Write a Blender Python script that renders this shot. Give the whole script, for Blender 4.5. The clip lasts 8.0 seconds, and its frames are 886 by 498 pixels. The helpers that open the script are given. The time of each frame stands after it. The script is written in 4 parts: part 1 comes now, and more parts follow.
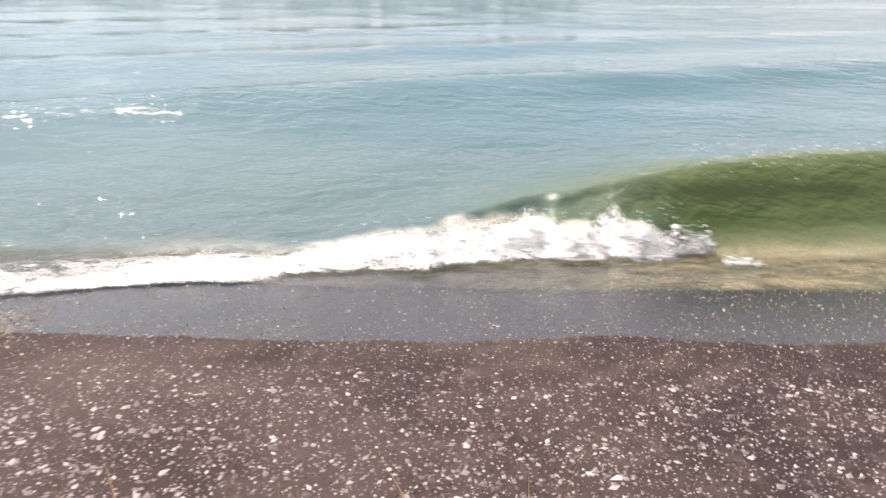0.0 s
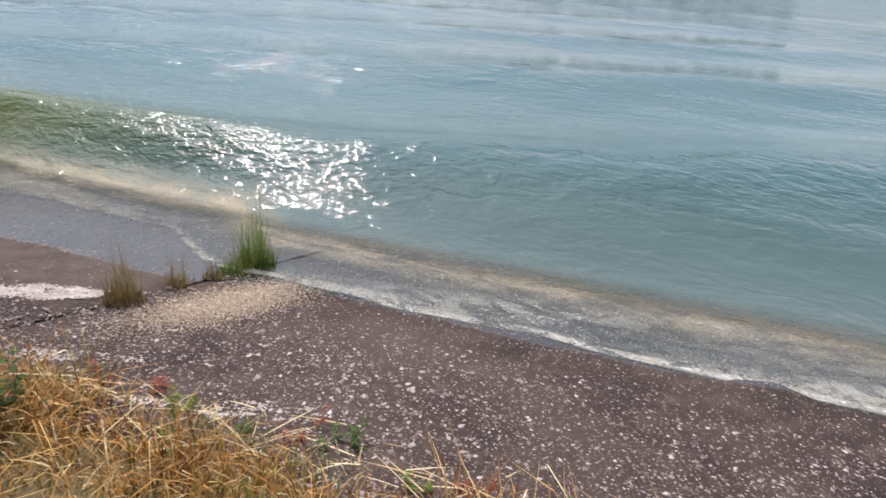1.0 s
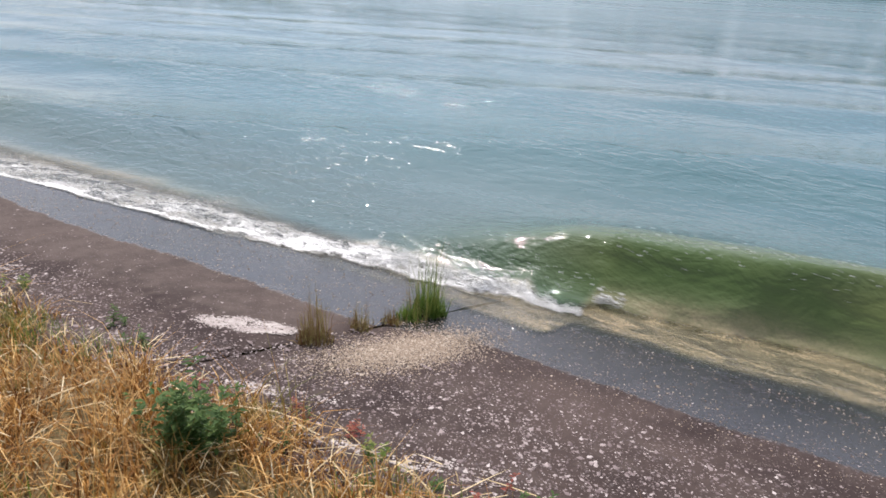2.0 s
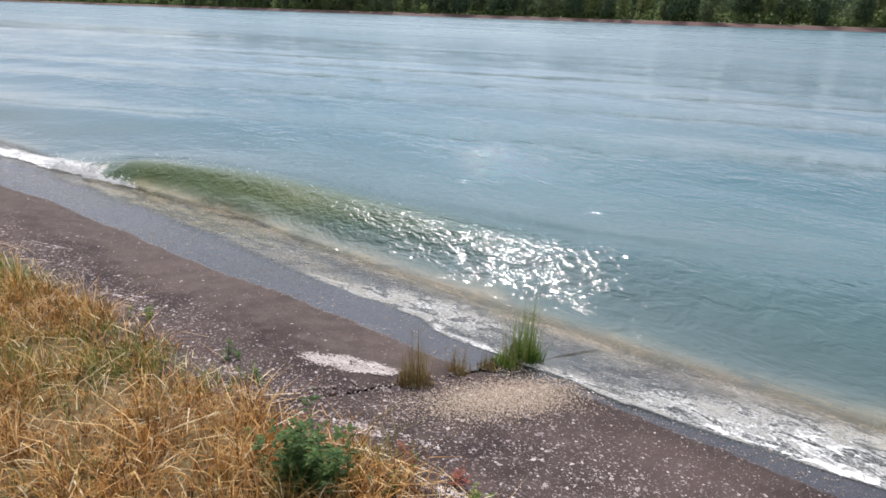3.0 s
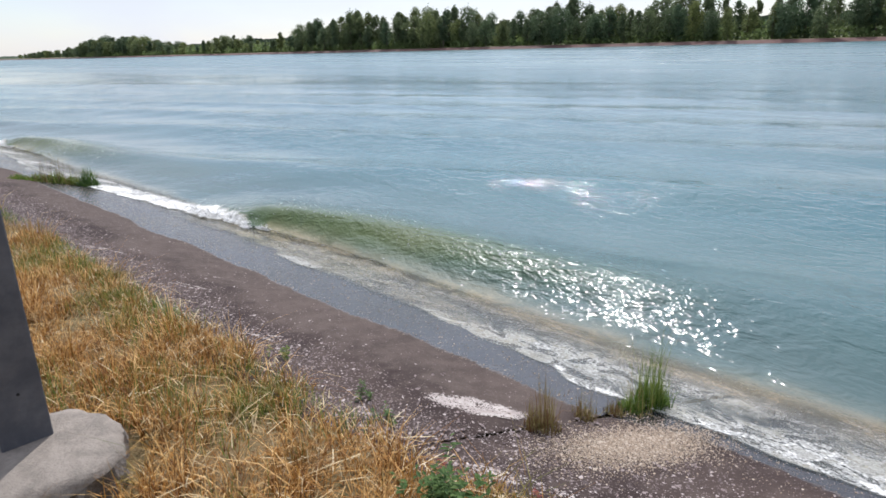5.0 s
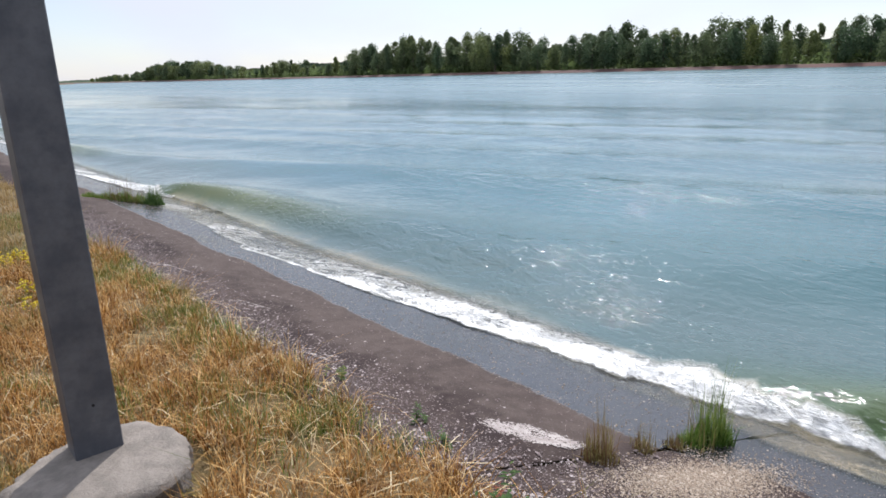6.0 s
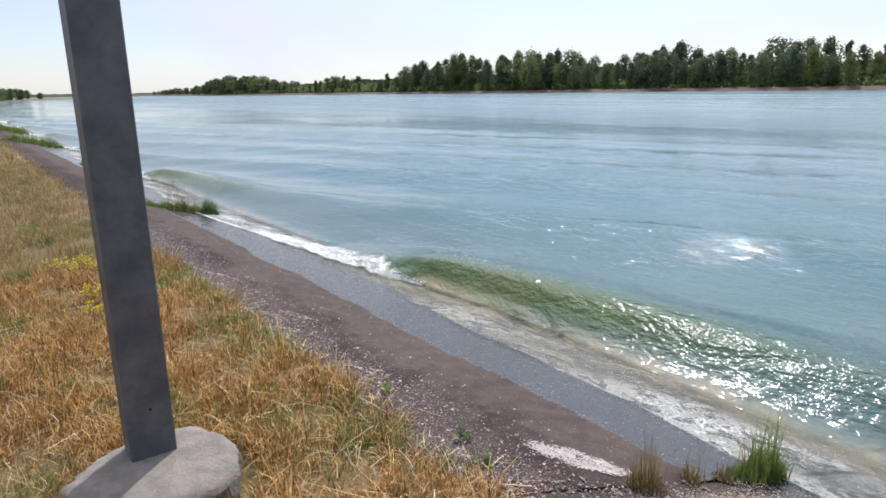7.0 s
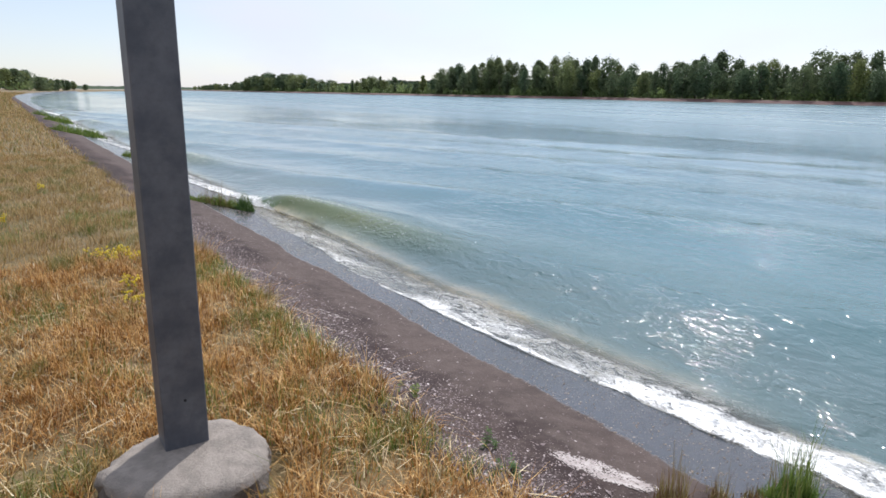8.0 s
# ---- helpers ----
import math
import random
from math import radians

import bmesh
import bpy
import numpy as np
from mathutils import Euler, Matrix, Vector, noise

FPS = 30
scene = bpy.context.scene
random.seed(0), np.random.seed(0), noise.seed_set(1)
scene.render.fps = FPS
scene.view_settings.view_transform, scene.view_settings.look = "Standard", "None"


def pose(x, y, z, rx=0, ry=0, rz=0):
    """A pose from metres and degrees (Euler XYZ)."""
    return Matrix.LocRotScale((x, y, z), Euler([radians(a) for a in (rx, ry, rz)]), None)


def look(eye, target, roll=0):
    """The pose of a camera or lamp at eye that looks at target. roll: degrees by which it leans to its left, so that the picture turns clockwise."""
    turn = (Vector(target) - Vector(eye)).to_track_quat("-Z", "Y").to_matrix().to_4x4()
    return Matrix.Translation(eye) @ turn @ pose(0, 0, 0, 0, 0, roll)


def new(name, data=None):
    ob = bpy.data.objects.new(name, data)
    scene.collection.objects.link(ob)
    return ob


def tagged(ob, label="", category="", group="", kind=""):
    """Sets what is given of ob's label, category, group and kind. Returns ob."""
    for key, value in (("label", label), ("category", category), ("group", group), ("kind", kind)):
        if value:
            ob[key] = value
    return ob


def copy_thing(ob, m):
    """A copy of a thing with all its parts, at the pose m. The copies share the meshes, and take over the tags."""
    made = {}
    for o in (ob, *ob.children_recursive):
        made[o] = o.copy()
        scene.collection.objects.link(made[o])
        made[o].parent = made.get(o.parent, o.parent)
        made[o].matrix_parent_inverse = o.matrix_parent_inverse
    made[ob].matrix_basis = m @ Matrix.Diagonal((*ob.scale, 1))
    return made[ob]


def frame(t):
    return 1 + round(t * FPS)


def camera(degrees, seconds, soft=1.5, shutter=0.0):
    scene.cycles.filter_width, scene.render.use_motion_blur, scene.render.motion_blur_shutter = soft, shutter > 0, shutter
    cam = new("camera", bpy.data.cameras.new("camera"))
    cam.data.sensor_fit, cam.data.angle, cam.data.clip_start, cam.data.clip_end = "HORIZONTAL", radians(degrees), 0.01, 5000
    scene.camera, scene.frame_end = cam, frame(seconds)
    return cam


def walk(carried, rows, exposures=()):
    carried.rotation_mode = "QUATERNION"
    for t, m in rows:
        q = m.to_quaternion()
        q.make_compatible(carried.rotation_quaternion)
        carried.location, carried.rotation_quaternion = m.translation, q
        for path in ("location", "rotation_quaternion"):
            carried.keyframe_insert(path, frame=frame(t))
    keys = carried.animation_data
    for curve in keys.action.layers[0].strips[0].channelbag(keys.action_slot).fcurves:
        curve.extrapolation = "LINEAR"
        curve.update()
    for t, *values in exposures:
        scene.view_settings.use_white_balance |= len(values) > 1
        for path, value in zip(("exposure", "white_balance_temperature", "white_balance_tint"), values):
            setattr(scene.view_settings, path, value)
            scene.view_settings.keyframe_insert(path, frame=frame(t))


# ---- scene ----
cam = camera(68.4, 8.0, soft=1.6, shutter=0.15)

# metres: x towards the water, y along the bank, z up from the top of the post's footing
PATH = [
    (0, 0.325, -3.446, 0.798, -88.52, -23.70, -0.14),
    (0.1, 0.222, -3.417, 0.890, -86.60, -23.84, -1.08),
    (0.2, 0.102, -3.390, 0.976, -84.30, -24.45, -1.65),
    (0.3, -0.010, -3.345, 1.054, -82.56, -25.12, -2.12),
    (0.5, -0.194, -3.256, 1.188, -80.42, -26.87, -3.11),
    (1, -0.228, -3.146, 1.244, -72.49, -26.16, -3.44),
    (1.5, -0.265, -3.028, 1.278, -64.99, -24.23, -2.63),
    (2.8, -0.359, -2.842, 1.362, -54.83, -21.05, -1.90),
    (3, -0.381, -2.832, 1.368, -53.24, -20.10, -1.54),
    (3.5, -0.405, -2.789, 1.373, -50.01, -19.36, -0.60),
    (4, -0.428, -2.783, 1.396, -48.37, -18.87, -0.05),
    (4.5, -0.471, -2.754, 1.423, -47.11, -18.24, 0.62),
    (5.8, -0.523, -2.727, 1.468, -41.85, -15.67, 2.10),
    (6, -0.541, -2.714, 1.466, -40.97, -15.32, 1.69),
    (6.5, -0.559, -2.716, 1.483, -38.69, -14.54, 1.57),
    (7, -0.569, -2.714, 1.484, -36.73, -13.80, 1.01),
    (7.5, -0.577, -2.715, 1.494, -35.43, -13.74, 0.06),
    (8, -0.597, -2.706, 1.500, -33.72, -13.55, -0.69),
]
EXPOSE = [(0, 0.63, 7250, 17), (0.3, 0.50, 7100, 17), (0.6, 0.29, 6900, 16), (1.0, 0.17, 6800, 16), (1.7, 0.21, 6700, 16), (3.0, 0.14, 6480, 15), (4.5, 0.12, 6350, 13), (8.0, 0.14, 6250, 13)]
walk(cam, [(t, pose(x, y, z, 90 + pitch, roll, yaw)) for t, x, y, z, yaw, pitch, roll in PATH], EXPOSE)

# ---------------------------------------------------------------- light
SUN_AZ, SUN_EL = 51.0, 50.0          # degrees from +y towards +x, and above the horizon
world = bpy.data.worlds.new("world")
scene.world = world
world.use_nodes = True
wt = world.node_tree
wbg = wt.nodes["Background"]
sky = wt.nodes.new("ShaderNodeTexSky")
sky.sky_type, sky.sun_disc = "NISHITA", False
sky.sun_elevation, sky.sun_rotation = radians(SUN_EL), radians(SUN_AZ)
sky.air_density, sky.dust_density, sky.ozone_density = 1.0, 0.4, 1.6
# thin bright summer clouds all over the sky
wco = wt.nodes.new("ShaderNodeTexCoord")
wmap = wt.nodes.new("ShaderNodeMapping")
wmap.inputs["Scale"].default_value = (1.0, 1.0, 2.6)
wno = wt.nodes.new("ShaderNodeTexNoise")
wno.inputs["Scale"].default_value, wno.inputs["Detail"].default_value = 2.2, 6.0
wra = wt.nodes.new("ShaderNodeValToRGB")
wra.color_ramp.elements[0].position, wra.color_ramp.elements[1].position = 0.41, 0.62
wra.color_ramp.elements[0].color, wra.color_ramp.elements[1].color = (0.45, 0.45, 0.45, 1), (0.95, 0.95, 0.95, 1)
wmi = wt.nodes.new("ShaderNodeMix")
wmi.data_type = "RGBA"
# the thin cloud glows towards the sun
wdot = wt.nodes.new("ShaderNodeVectorMath")
wdot.operation = "DOT_PRODUCT"
wdot.inputs[1].default_value = (math.sin(radians(SUN_AZ)) * math.cos(radians(SUN_EL)), math.cos(radians(SUN_AZ)) * math.cos(radians(SUN_EL)), math.sin(radians(SUN_EL)))
wpow = wt.nodes.new("ShaderNodeMath")
wpow.operation, wpow.use_clamp = "POWER", True
wpow.inputs[1].default_value = 10.0
wglow = wt.nodes.new("ShaderNodeMapRange")
wglow.inputs["To Min"].default_value, wglow.inputs["To Max"].default_value = 0.93, 4.4
wcloud = wt.nodes.new("ShaderNodeVectorMath")
wcloud.operation = "SCALE"
wcloud.inputs[0].default_value = (6.9, 7.25, 8.1)
wt.links.new(wco.outputs["Generated"], wdot.inputs[0])
wt.links.new(wdot.outputs["Value"], wpow.inputs[0])
wt.links.new(wpow.outputs[0], wglow.inputs["Value"])
wt.links.new(wglow.outputs["Result"], wcloud.inputs["Scale"])
wt.links.new(wcloud.outputs[0], wmi.inputs[7])
wt.links.new(wco.outputs["Generated"], wmap.inputs["Vector"])
wt.links.new(wmap.outputs["Vector"], wno.inputs["Vector"])
wt.links.new(wno.outputs["Fac"], wra.inputs["Fac"])
wt.links.new(wra.outputs["Color"], wmi.inputs[0])
wt.links.new(sky.outputs["Color"], wmi.inputs[6])
wt.links.new(wmi.outputs[2], wbg.inputs["Color"])
wbg.inputs["Strength"].default_value = 0.115

sun = new("sun", bpy.data.lights.new("sun", "SUN"))
sun.data.energy, sun.data.angle, sun.data.color = 3.7, radians(0.6), (1.0, 0.965, 0.91)
sun_way = Vector((math.sin(radians(SUN_AZ)) * math.cos(radians(SUN_EL)), math.cos(radians(SUN_AZ)) * math.cos(radians(SUN_EL)), math.sin(radians(SUN_EL))))
sun.matrix_world = look(sun_way * 60, (0, 0, 0))


# ---------------------------------------------------------------- materials
class Mat:
    """A node material with short ways to add nodes."""

    def __init__(self, name, rough=0.7, metal=0.0, spec=0.5):
        self.m = bpy.data.materials.new(name)
        self.m.use_nodes = True
        self.t = self.m.node_tree
        self.b = self.t.nodes["Principled BSDF"]
        self.b.inputs["Roughness"].default_value = rough
        self.b.inputs["Metallic"].default_value = metal
        self.b.inputs["Specular IOR Level"].default_value = spec

    def node(self, kind, **kw):
        n = self.t.nodes.new(kind)
        for key, value in kw.items():
            n.inputs[key].default_value = value
        return n

    def link(self, a, b):
        self.t.links.new(a, b)

    def position(self):
        return self.node("ShaderNodeNewGeometry").outputs["Position"]

    def stretch(self, vec, scale):
        n = self.node("ShaderNodeMapping", Scale=scale)
        self.link(vec, n.inputs["Vector"])
        return n.outputs["Vector"]

    def noise(self, vec, scale, detail=4.0, rough=0.55, distortion=0.0):
        n = self.node("ShaderNodeTexNoise", Scale=scale, Detail=detail, Roughness=rough, Distortion=distortion)
        self.link(vec, n.inputs["Vector"])
        return n.outputs["Fac"]

    def voronoi(self, vec, scale, feature="F1"):
        n = self.node("ShaderNodeTexVoronoi", Scale=scale)
        n.feature = feature
        self.link(vec, n.inputs["Vector"])
        return n

    def ramp(self, fac, stops):
        n = self.node("ShaderNodeValToRGB")
        e = n.color_ramp.elements
        while len(e) < len(stops):
            e.new(0.5)
        for k, (p, c) in enumerate(stops):
            e[k].position = p
            e[k].color = (*c, 1) if isinstance(c, tuple) else (c, c, c, 1)
        self.link(fac, n.inputs["Fac"])
        return n.outputs["Color"]

    def mix(self, fac, a, b):
        n = self.node("ShaderNodeMix")
        n.data_type = "RGBA"
        for socket, value in ((n.inputs[0], fac), (n.inputs[6], a), (n.inputs[7], b)):
            if isinstance(value, (int, float)):
                socket.default_value = value if socket == n.inputs[0] else (value, value, value, 1)
            elif isinstance(value, tuple):
                socket.default_value = (*value, 1)
            else:
                self.link(value, socket)
        return n.outputs[2]

    def math(self, op, a, b=0.0, clamp=False):
        n = self.node("ShaderNodeMath")
        n.operation, n.use_clamp = op, clamp
        for k, value in enumerate((a, b)):
            if isinstance(value, (int, float)):
                n.inputs[k].default_value = value
            else:
                self.link(value, n.inputs[k])
        return n.outputs[0]

    def smooth(self, value, lo, hi, a=0.0, b=1.0):
        n = self.node("ShaderNodeMapRange")
        n.interpolation_type = "SMOOTHSTEP"
        for k, q in (("From Min", lo), ("From Max", hi), ("To Min", a), ("To Max", b)):
            n.inputs[k].default_value = q
        self.link(value, n.inputs["Value"])
        return n.outputs["Result"]

    def attr(self, name):
        n = self.node("ShaderNodeAttribute")
        n.attribute_name = name
        return n.outputs["Fac"]

    def xyz(self, vec):
        n = self.node("ShaderNodeSeparateXYZ")
        self.link(vec, n.inputs[0])
        return n.outputs

    def island(self):
        return self.node("ShaderNodeNewGeometry").outputs["Random Per Island"]

    def each(self):
        return self.node("ShaderNodeObjectInfo").outputs["Random"]

    def color(self, c):
        if isinstance(c, tuple):
            self.b.inputs["Base Color"].default_value = (*c, 1)
        else:
            self.link(c, self.b.inputs["Base Color"])

    def rough(self, r):
        self.link(r, self.b.inputs["Roughness"])

    def bump(self, height, strength=0.5, distance=0.01, under=None):
        n = self.node("ShaderNodeBump", Strength=strength, Distance=distance)
        self.link(height, n.inputs["Height"])
        if under is not None:
            self.link(under, n.inputs["Normal"])
        self.link(n.outputs["Normal"], self.b.inputs["Normal"])
        return n.outputs["Normal"]


def mat_asphalt():
    m = Mat("asphalt", 0.85)
    p = m.position()
    x, y, _ = m.xyz(p)
    big = m.noise(p, 1.1, 5, 0.6)
    mid = m.noise(p, 9.0, 5, 0.65)
    grit = m.noise(p, 160.0, 2, 0.7)
    dry = m.mix(m.smooth(big, 0.35, 0.68), (0.034, 0.0225, 0.0205), (0.088, 0.063, 0.054))
    dry = m.mix(m.smooth(mid, 0.45, 0.75, 0, 0.55), dry, (0.122, 0.094, 0.081))
    dust = m.math("MULTIPLY", m.smooth(m.math("ADD", x, m.smooth(big, 0.3, 0.7, -0.15, 0.15)), 1.48, 1.80), m.smooth(y, -1.3, -0.9))
    dry = m.mix(m.math("MULTIPLY", dust, m.smooth(mid, 0.3, 0.7, 0.35, 0.85)), dry, (0.125, 0.098, 0.084))
    agg = m.voronoi(p, 62.0)
    chips = m.smooth(agg.outputs["Distance"], 0.16, 0.30, 1, 0)
    pick = m.smooth(m.xyz(agg.outputs["Color"])[0], 0.70, 0.74)
    dry = m.mix(m.math("MULTIPLY", m.math("MULTIPLY", chips, pick), 0.40), dry, (0.34, 0.28, 0.26))
    dry = m.mix(m.smooth(grit, 0.35, 0.75, 0, 0.5), dry, (0.045, 0.038, 0.038))
    # soaked by the wash up to an uneven tide line
    edge = m.math("ADD", x, m.smooth(m.noise(p, 0.9, 3, 0.5), 0.2, 0.8, -0.09, 0.09))
    edge = m.math("ADD", edge, m.smooth(m.noise(p, 30.0, 2, 0.6), 0.2, 0.8, -0.02, 0.02))
    edge = m.math("SUBTRACT", edge, m.smooth(y, -1.0, -1.7, 0.0, 0.24))
    wet = m.smooth(edge, 2.145, 2.185)
    soaked = m.mix(0.82, dry, (0.016, 0.018, 0.023))
    m.color(m.mix(wet, dry, soaked))
    pool = m.smooth(m.noise(p, 14.0, 3, 0.6), 0.35, 0.7, 0.10, 0.30)
    m.rough(m.mix(wet, 0.9, pool))
    m.link(m.smooth(wet, 0.0, 1.0, 0.12, 0.75), m.b.inputs["Specular IOR Level"])
    h = m.math("ADD", m.math("MULTIPLY", grit, 0.5), m.math("MULTIPLY", m.smooth(agg.outputs["Distance"], 0.0, 0.45, 1, 0), 0.9))
    h = m.math("MULTIPLY", h, m.smooth(wet, 0.0, 1.0, 1.0, 0.30))
    m.bump(h, 0.8, 0.006)
    return m.m


def mat_soil():
    m = Mat("soil", 0.95)
    p = m.position()
    a = m.noise(p, 2.0, 5, 0.6)
    b = m.noise(p, 24.0, 5, 0.7)
    far = m.mix(m.smooth(a, 0.35, 0.65), (0.145, 0.095, 0.040), (0.095, 0.085, 0.030))
    m.color(m.mix(m.smooth(b, 0.35, 0.7), far, (0.21, 0.145, 0.065)))
    m.bump(b, 0.8, 0.03)
    return m.m


def mat_grass(name, stops, lush):
    """Blades: mostly one of the given straw colours, with greener patches."""
    m = Mat(name, 0.65, spec=0.25)
    r = m.island()
    p = m.position()
    patch = m.noise(p, 1.7, 3, 0.5)
    straw = m.ramp(r, stops)
    patch = m.math("ADD", patch, m.smooth(m.noise(p, 9.0, 3, 0.6), 0.3, 0.7, -0.06, 0.06))
    green = m.ramp(r, [(0.0, (0.07, 0.115, 0.022)), (0.5, (0.12, 0.16, 0.035)), (1.0, (0.21, 0.19, 0.06))])
    rust = m.smooth(m.noise(p, 3.1, 3, 0.6), 0.48, 0.66, 0, 0.6)
    straw = m.mix(rust, straw, m.ramp(r, [(0.0, (0.17, 0.075, 0.022)), (0.6, (0.36, 0.19, 0.06)), (1.0, (0.52, 0.33, 0.14))]))
    m.color(m.mix(m.smooth(patch, lush, lush + 0.12, 0, 0.85), straw, green))
    tr = m.node("ShaderNodeBsdfTranslucent")
    m.link(m.mix(m.smooth(patch, lush, lush + 0.12, 0, 0.85), straw, green), tr.inputs["Color"])
    ms = m.node("ShaderNodeMixShader", Fac=0.3)
    out = m.t.nodes["Material Output"]
    m.link(m.b.outputs[0], ms.inputs[1])
    m.link(tr.outputs[0], ms.inputs[2])
    m.link(ms.outputs[0], out.inputs["Surface"])
    return m.m


def mat_leaf(name, a, b, c, trans=0.35, objects=False):
    m = Mat(name, 0.6, spec=0.12 if objects else 0.3)
    r = m.island()
    col = m.ramp(r, [(0.0, a), (0.55, b), (1.0, c)])
    if objects:
        tint = m.ramp(m.each(), [(0.0, (0.70, 0.82, 0.86)), (0.5, (1.0, 1.0, 1.0)), (1.0, (1.45, 1.32, 0.95))])
        n = m.node("ShaderNodeMix")
        n.data_type, n.blend_type = "RGBA", "MULTIPLY"
        n.inputs[0].default_value = 1.0
        m.link(col, n.inputs[6])
        m.link(tint, n.inputs[7])
        col = n.outputs[2]
    m.color(col)
    tr = m.node("ShaderNodeBsdfTranslucent")
    m.link(col, tr.inputs["Color"])
    ms = m.node("ShaderNodeMixShader", Fac=trans)
    m.link(m.b.outputs[0], ms.inputs[1])
    m.link(tr.outputs[0], ms.inputs[2])
    m.link(ms.outputs[0], m.t.nodes["Material Output"].inputs["Surface"])
    return m.m


def mat_plain(name, a, b, scale, rough=0.8, grain=40.0, depth=0.01, metal=0.0, spec=0.5, local=False):
    """Two colours in stains, with fine grain."""
    m = Mat(name, rough, metal, spec)
    p = m.node("ShaderNodeTexCoord").outputs["Object"] if local else m.position()
    big = m.noise(p, scale, 5, 0.6)
    fine = m.noise(p, grain, 4, 0.7)
    c = m.mix(m.smooth(big, 0.35, 0.65), a, b)
    m.color(m.mix(m.smooth(fine, 0.3, 0.8, 0, 0.35), c, tuple(v * 0.5 for v in a)))
    m.bump(fine, 0.6, depth)
    return m.m


def mat_stones():
    m = Mat("pebbles", 0.8)
    p = m.position()
    c = m.ramp(m.island(), [(0.0, (0.06, 0.043, 0.042)), (0.40, (0.14, 0.10, 0.098)), (0.72, (0.27, 0.215, 0.205)), (0.92, (0.42, 0.355, 0.335)), (1.0, (0.60, 0.53, 0.50))])
    m.color(m.mix(m.smooth(m.noise(p, 120, 3), 0.4, 0.8, 0, 0.5), c, (0.24, 0.20, 0.18)))
    return m.m


def mat_water():
    """Turbid river water: sand-coloured over the shallows, painted green on backlit swells, teal over the deep."""
    m = Mat("river_water", 0.06, spec=0.5)
    m.b.inputs["IOR"].default_value = 1.33
    p = m.position()
    depth, foam, sand, green, chop = m.attr("depth"), m.attr("foam"), m.attr("sand"), m.attr("green"), m.attr("chop")
    murk = m.noise(m.stretch(p, (1.0, 0.35, 1.0)), 0.9, 3, 0.5)
    c = m.mix(m.smooth(depth, 0.08, 0.9), (0.064, 0.108, 0.106), (0.040, 0.122, 0.142))
    c = m.mix(m.smooth(murk, 0.35, 0.7, 0.0, 0.35), c, (0.068, 0.132, 0.128))
    c = m.mix(green, c, m.mix(m.smooth(murk, 0.4, 0.65), (0.058, 0.098, 0.028), (0.098, 0.122, 0.042)))
    cloud = m.math("MULTIPLY", m.smooth(m.noise(m.stretch(p, (1.6, 0.7, 1.0)), 4.0, 4, 0.6, 1.0), 0.30, 0.66, 0.50, 1.0), m.smooth(m.noise(p, 55.0, 2, 0.6), 0.3, 0.7, 0.70, 1.0))
    c = m.mix(m.math("MULTIPLY", sand, cloud), c, m.mix(m.smooth(murk, 0.35, 0.65), (0.46, 0.36, 0.23), (0.40, 0.345, 0.20)))
    # foam: dense where the wave has just fallen, torn into threads further back
    w = m.stretch(p, (1.25, 0.8, 1.0))
    n1 = m.noise(w, 5.5, 3, 0.55, 1.2)
    n2 = m.noise(w, 19.0, 4, 0.65, 0.8)
    t1 = m.math("SUBTRACT", 1.0, m.math("MULTIPLY", m.math("ABSOLUTE", m.math("SUBTRACT", n1, 0.5)), 8.0), True)
    t2 = m.math("SUBTRACT", 1.0, m.math("MULTIPLY", m.math("ABSOLUTE", m.math("SUBTRACT", n2, 0.5)), 6.0), True)
    lace = m.math("MAXIMUM", t1, m.math("MULTIPLY", t2, 0.75))
    speck = m.math("MULTIPLY", m.math("SUBTRACT", m.noise(p, 60.0, 3, 0.7), 0.5), 1.1)
    level = m.math("ADD", m.math("MULTIPLY", lace, 0.62), m.math("MULTIPLY", foam, 1.25))
    level = m.math("ADD", level, speck)
    level = m.math("ADD", level, m.smooth(m.noise(p, 1.7, 3, 0.6), 0.3, 0.7, -0.16, 0.12))
    white = m.smooth(level, 0.76, 1.46)
    white = m.math("MULTIPLY", white, m.smooth(foam, 0.02, 0.15))
    milk = m.math("MULTIPLY", m.smooth(foam, 0.12, 0.46, 0.0, 0.85), m.smooth(m.math("ADD", n1, m.math("MULTIPLY", speck, 0.5)), 0.30, 0.62, 0.35, 1.0))
    c = m.mix(milk, c, m.mix(m.smooth(n2, 0.40, 0.60), (0.50, 0.47, 0.38), (0.66, 0.64, 0.57)))
    c = m.mix(white, c, (0.88, 0.88, 0.85))
    m.color(c)
    streak = m.smooth(m.noise(m.stretch(p, (0.16, 0.022, 1.0)), 1.0, 4, 0.6), 0.38, 0.62, 0.80, 1.18)
    still = m.math("ADD", m.math("MULTIPLY", m.smooth(m.xyz(p)[0], 5.0, 60.0, 0.05, 0.27), streak), m.math("MULTIPLY", chop, 0.06))
    m.rough(m.mix(white, still, 0.75))
    # thin film lets the wet slope show
    thin = m.smooth(depth, 0.006, 0.055, 0.10, 1.0)
    thin = m.math("MAXIMUM", thin, m.math("MULTIPLY", m.math("MULTIPLY", sand, cloud), 0.85))
    m.link(m.math("MAXIMUM", thin, m.math("MAXIMUM", white, m.math("MULTIPLY", milk, 0.9))), m.b.inputs["Alpha"])
    # wind ripples, finer over coarser
    q = m.stretch(p, (1.0, 0.6, 1.0))
    r1 = m.noise(q, 1.3, 3, 0.5, 0.4)
    r2 = m.noise(q, 5.0, 3, 0.5, 0.6)
    r3 = m.noise(q, 20.0, 2, 0.5)
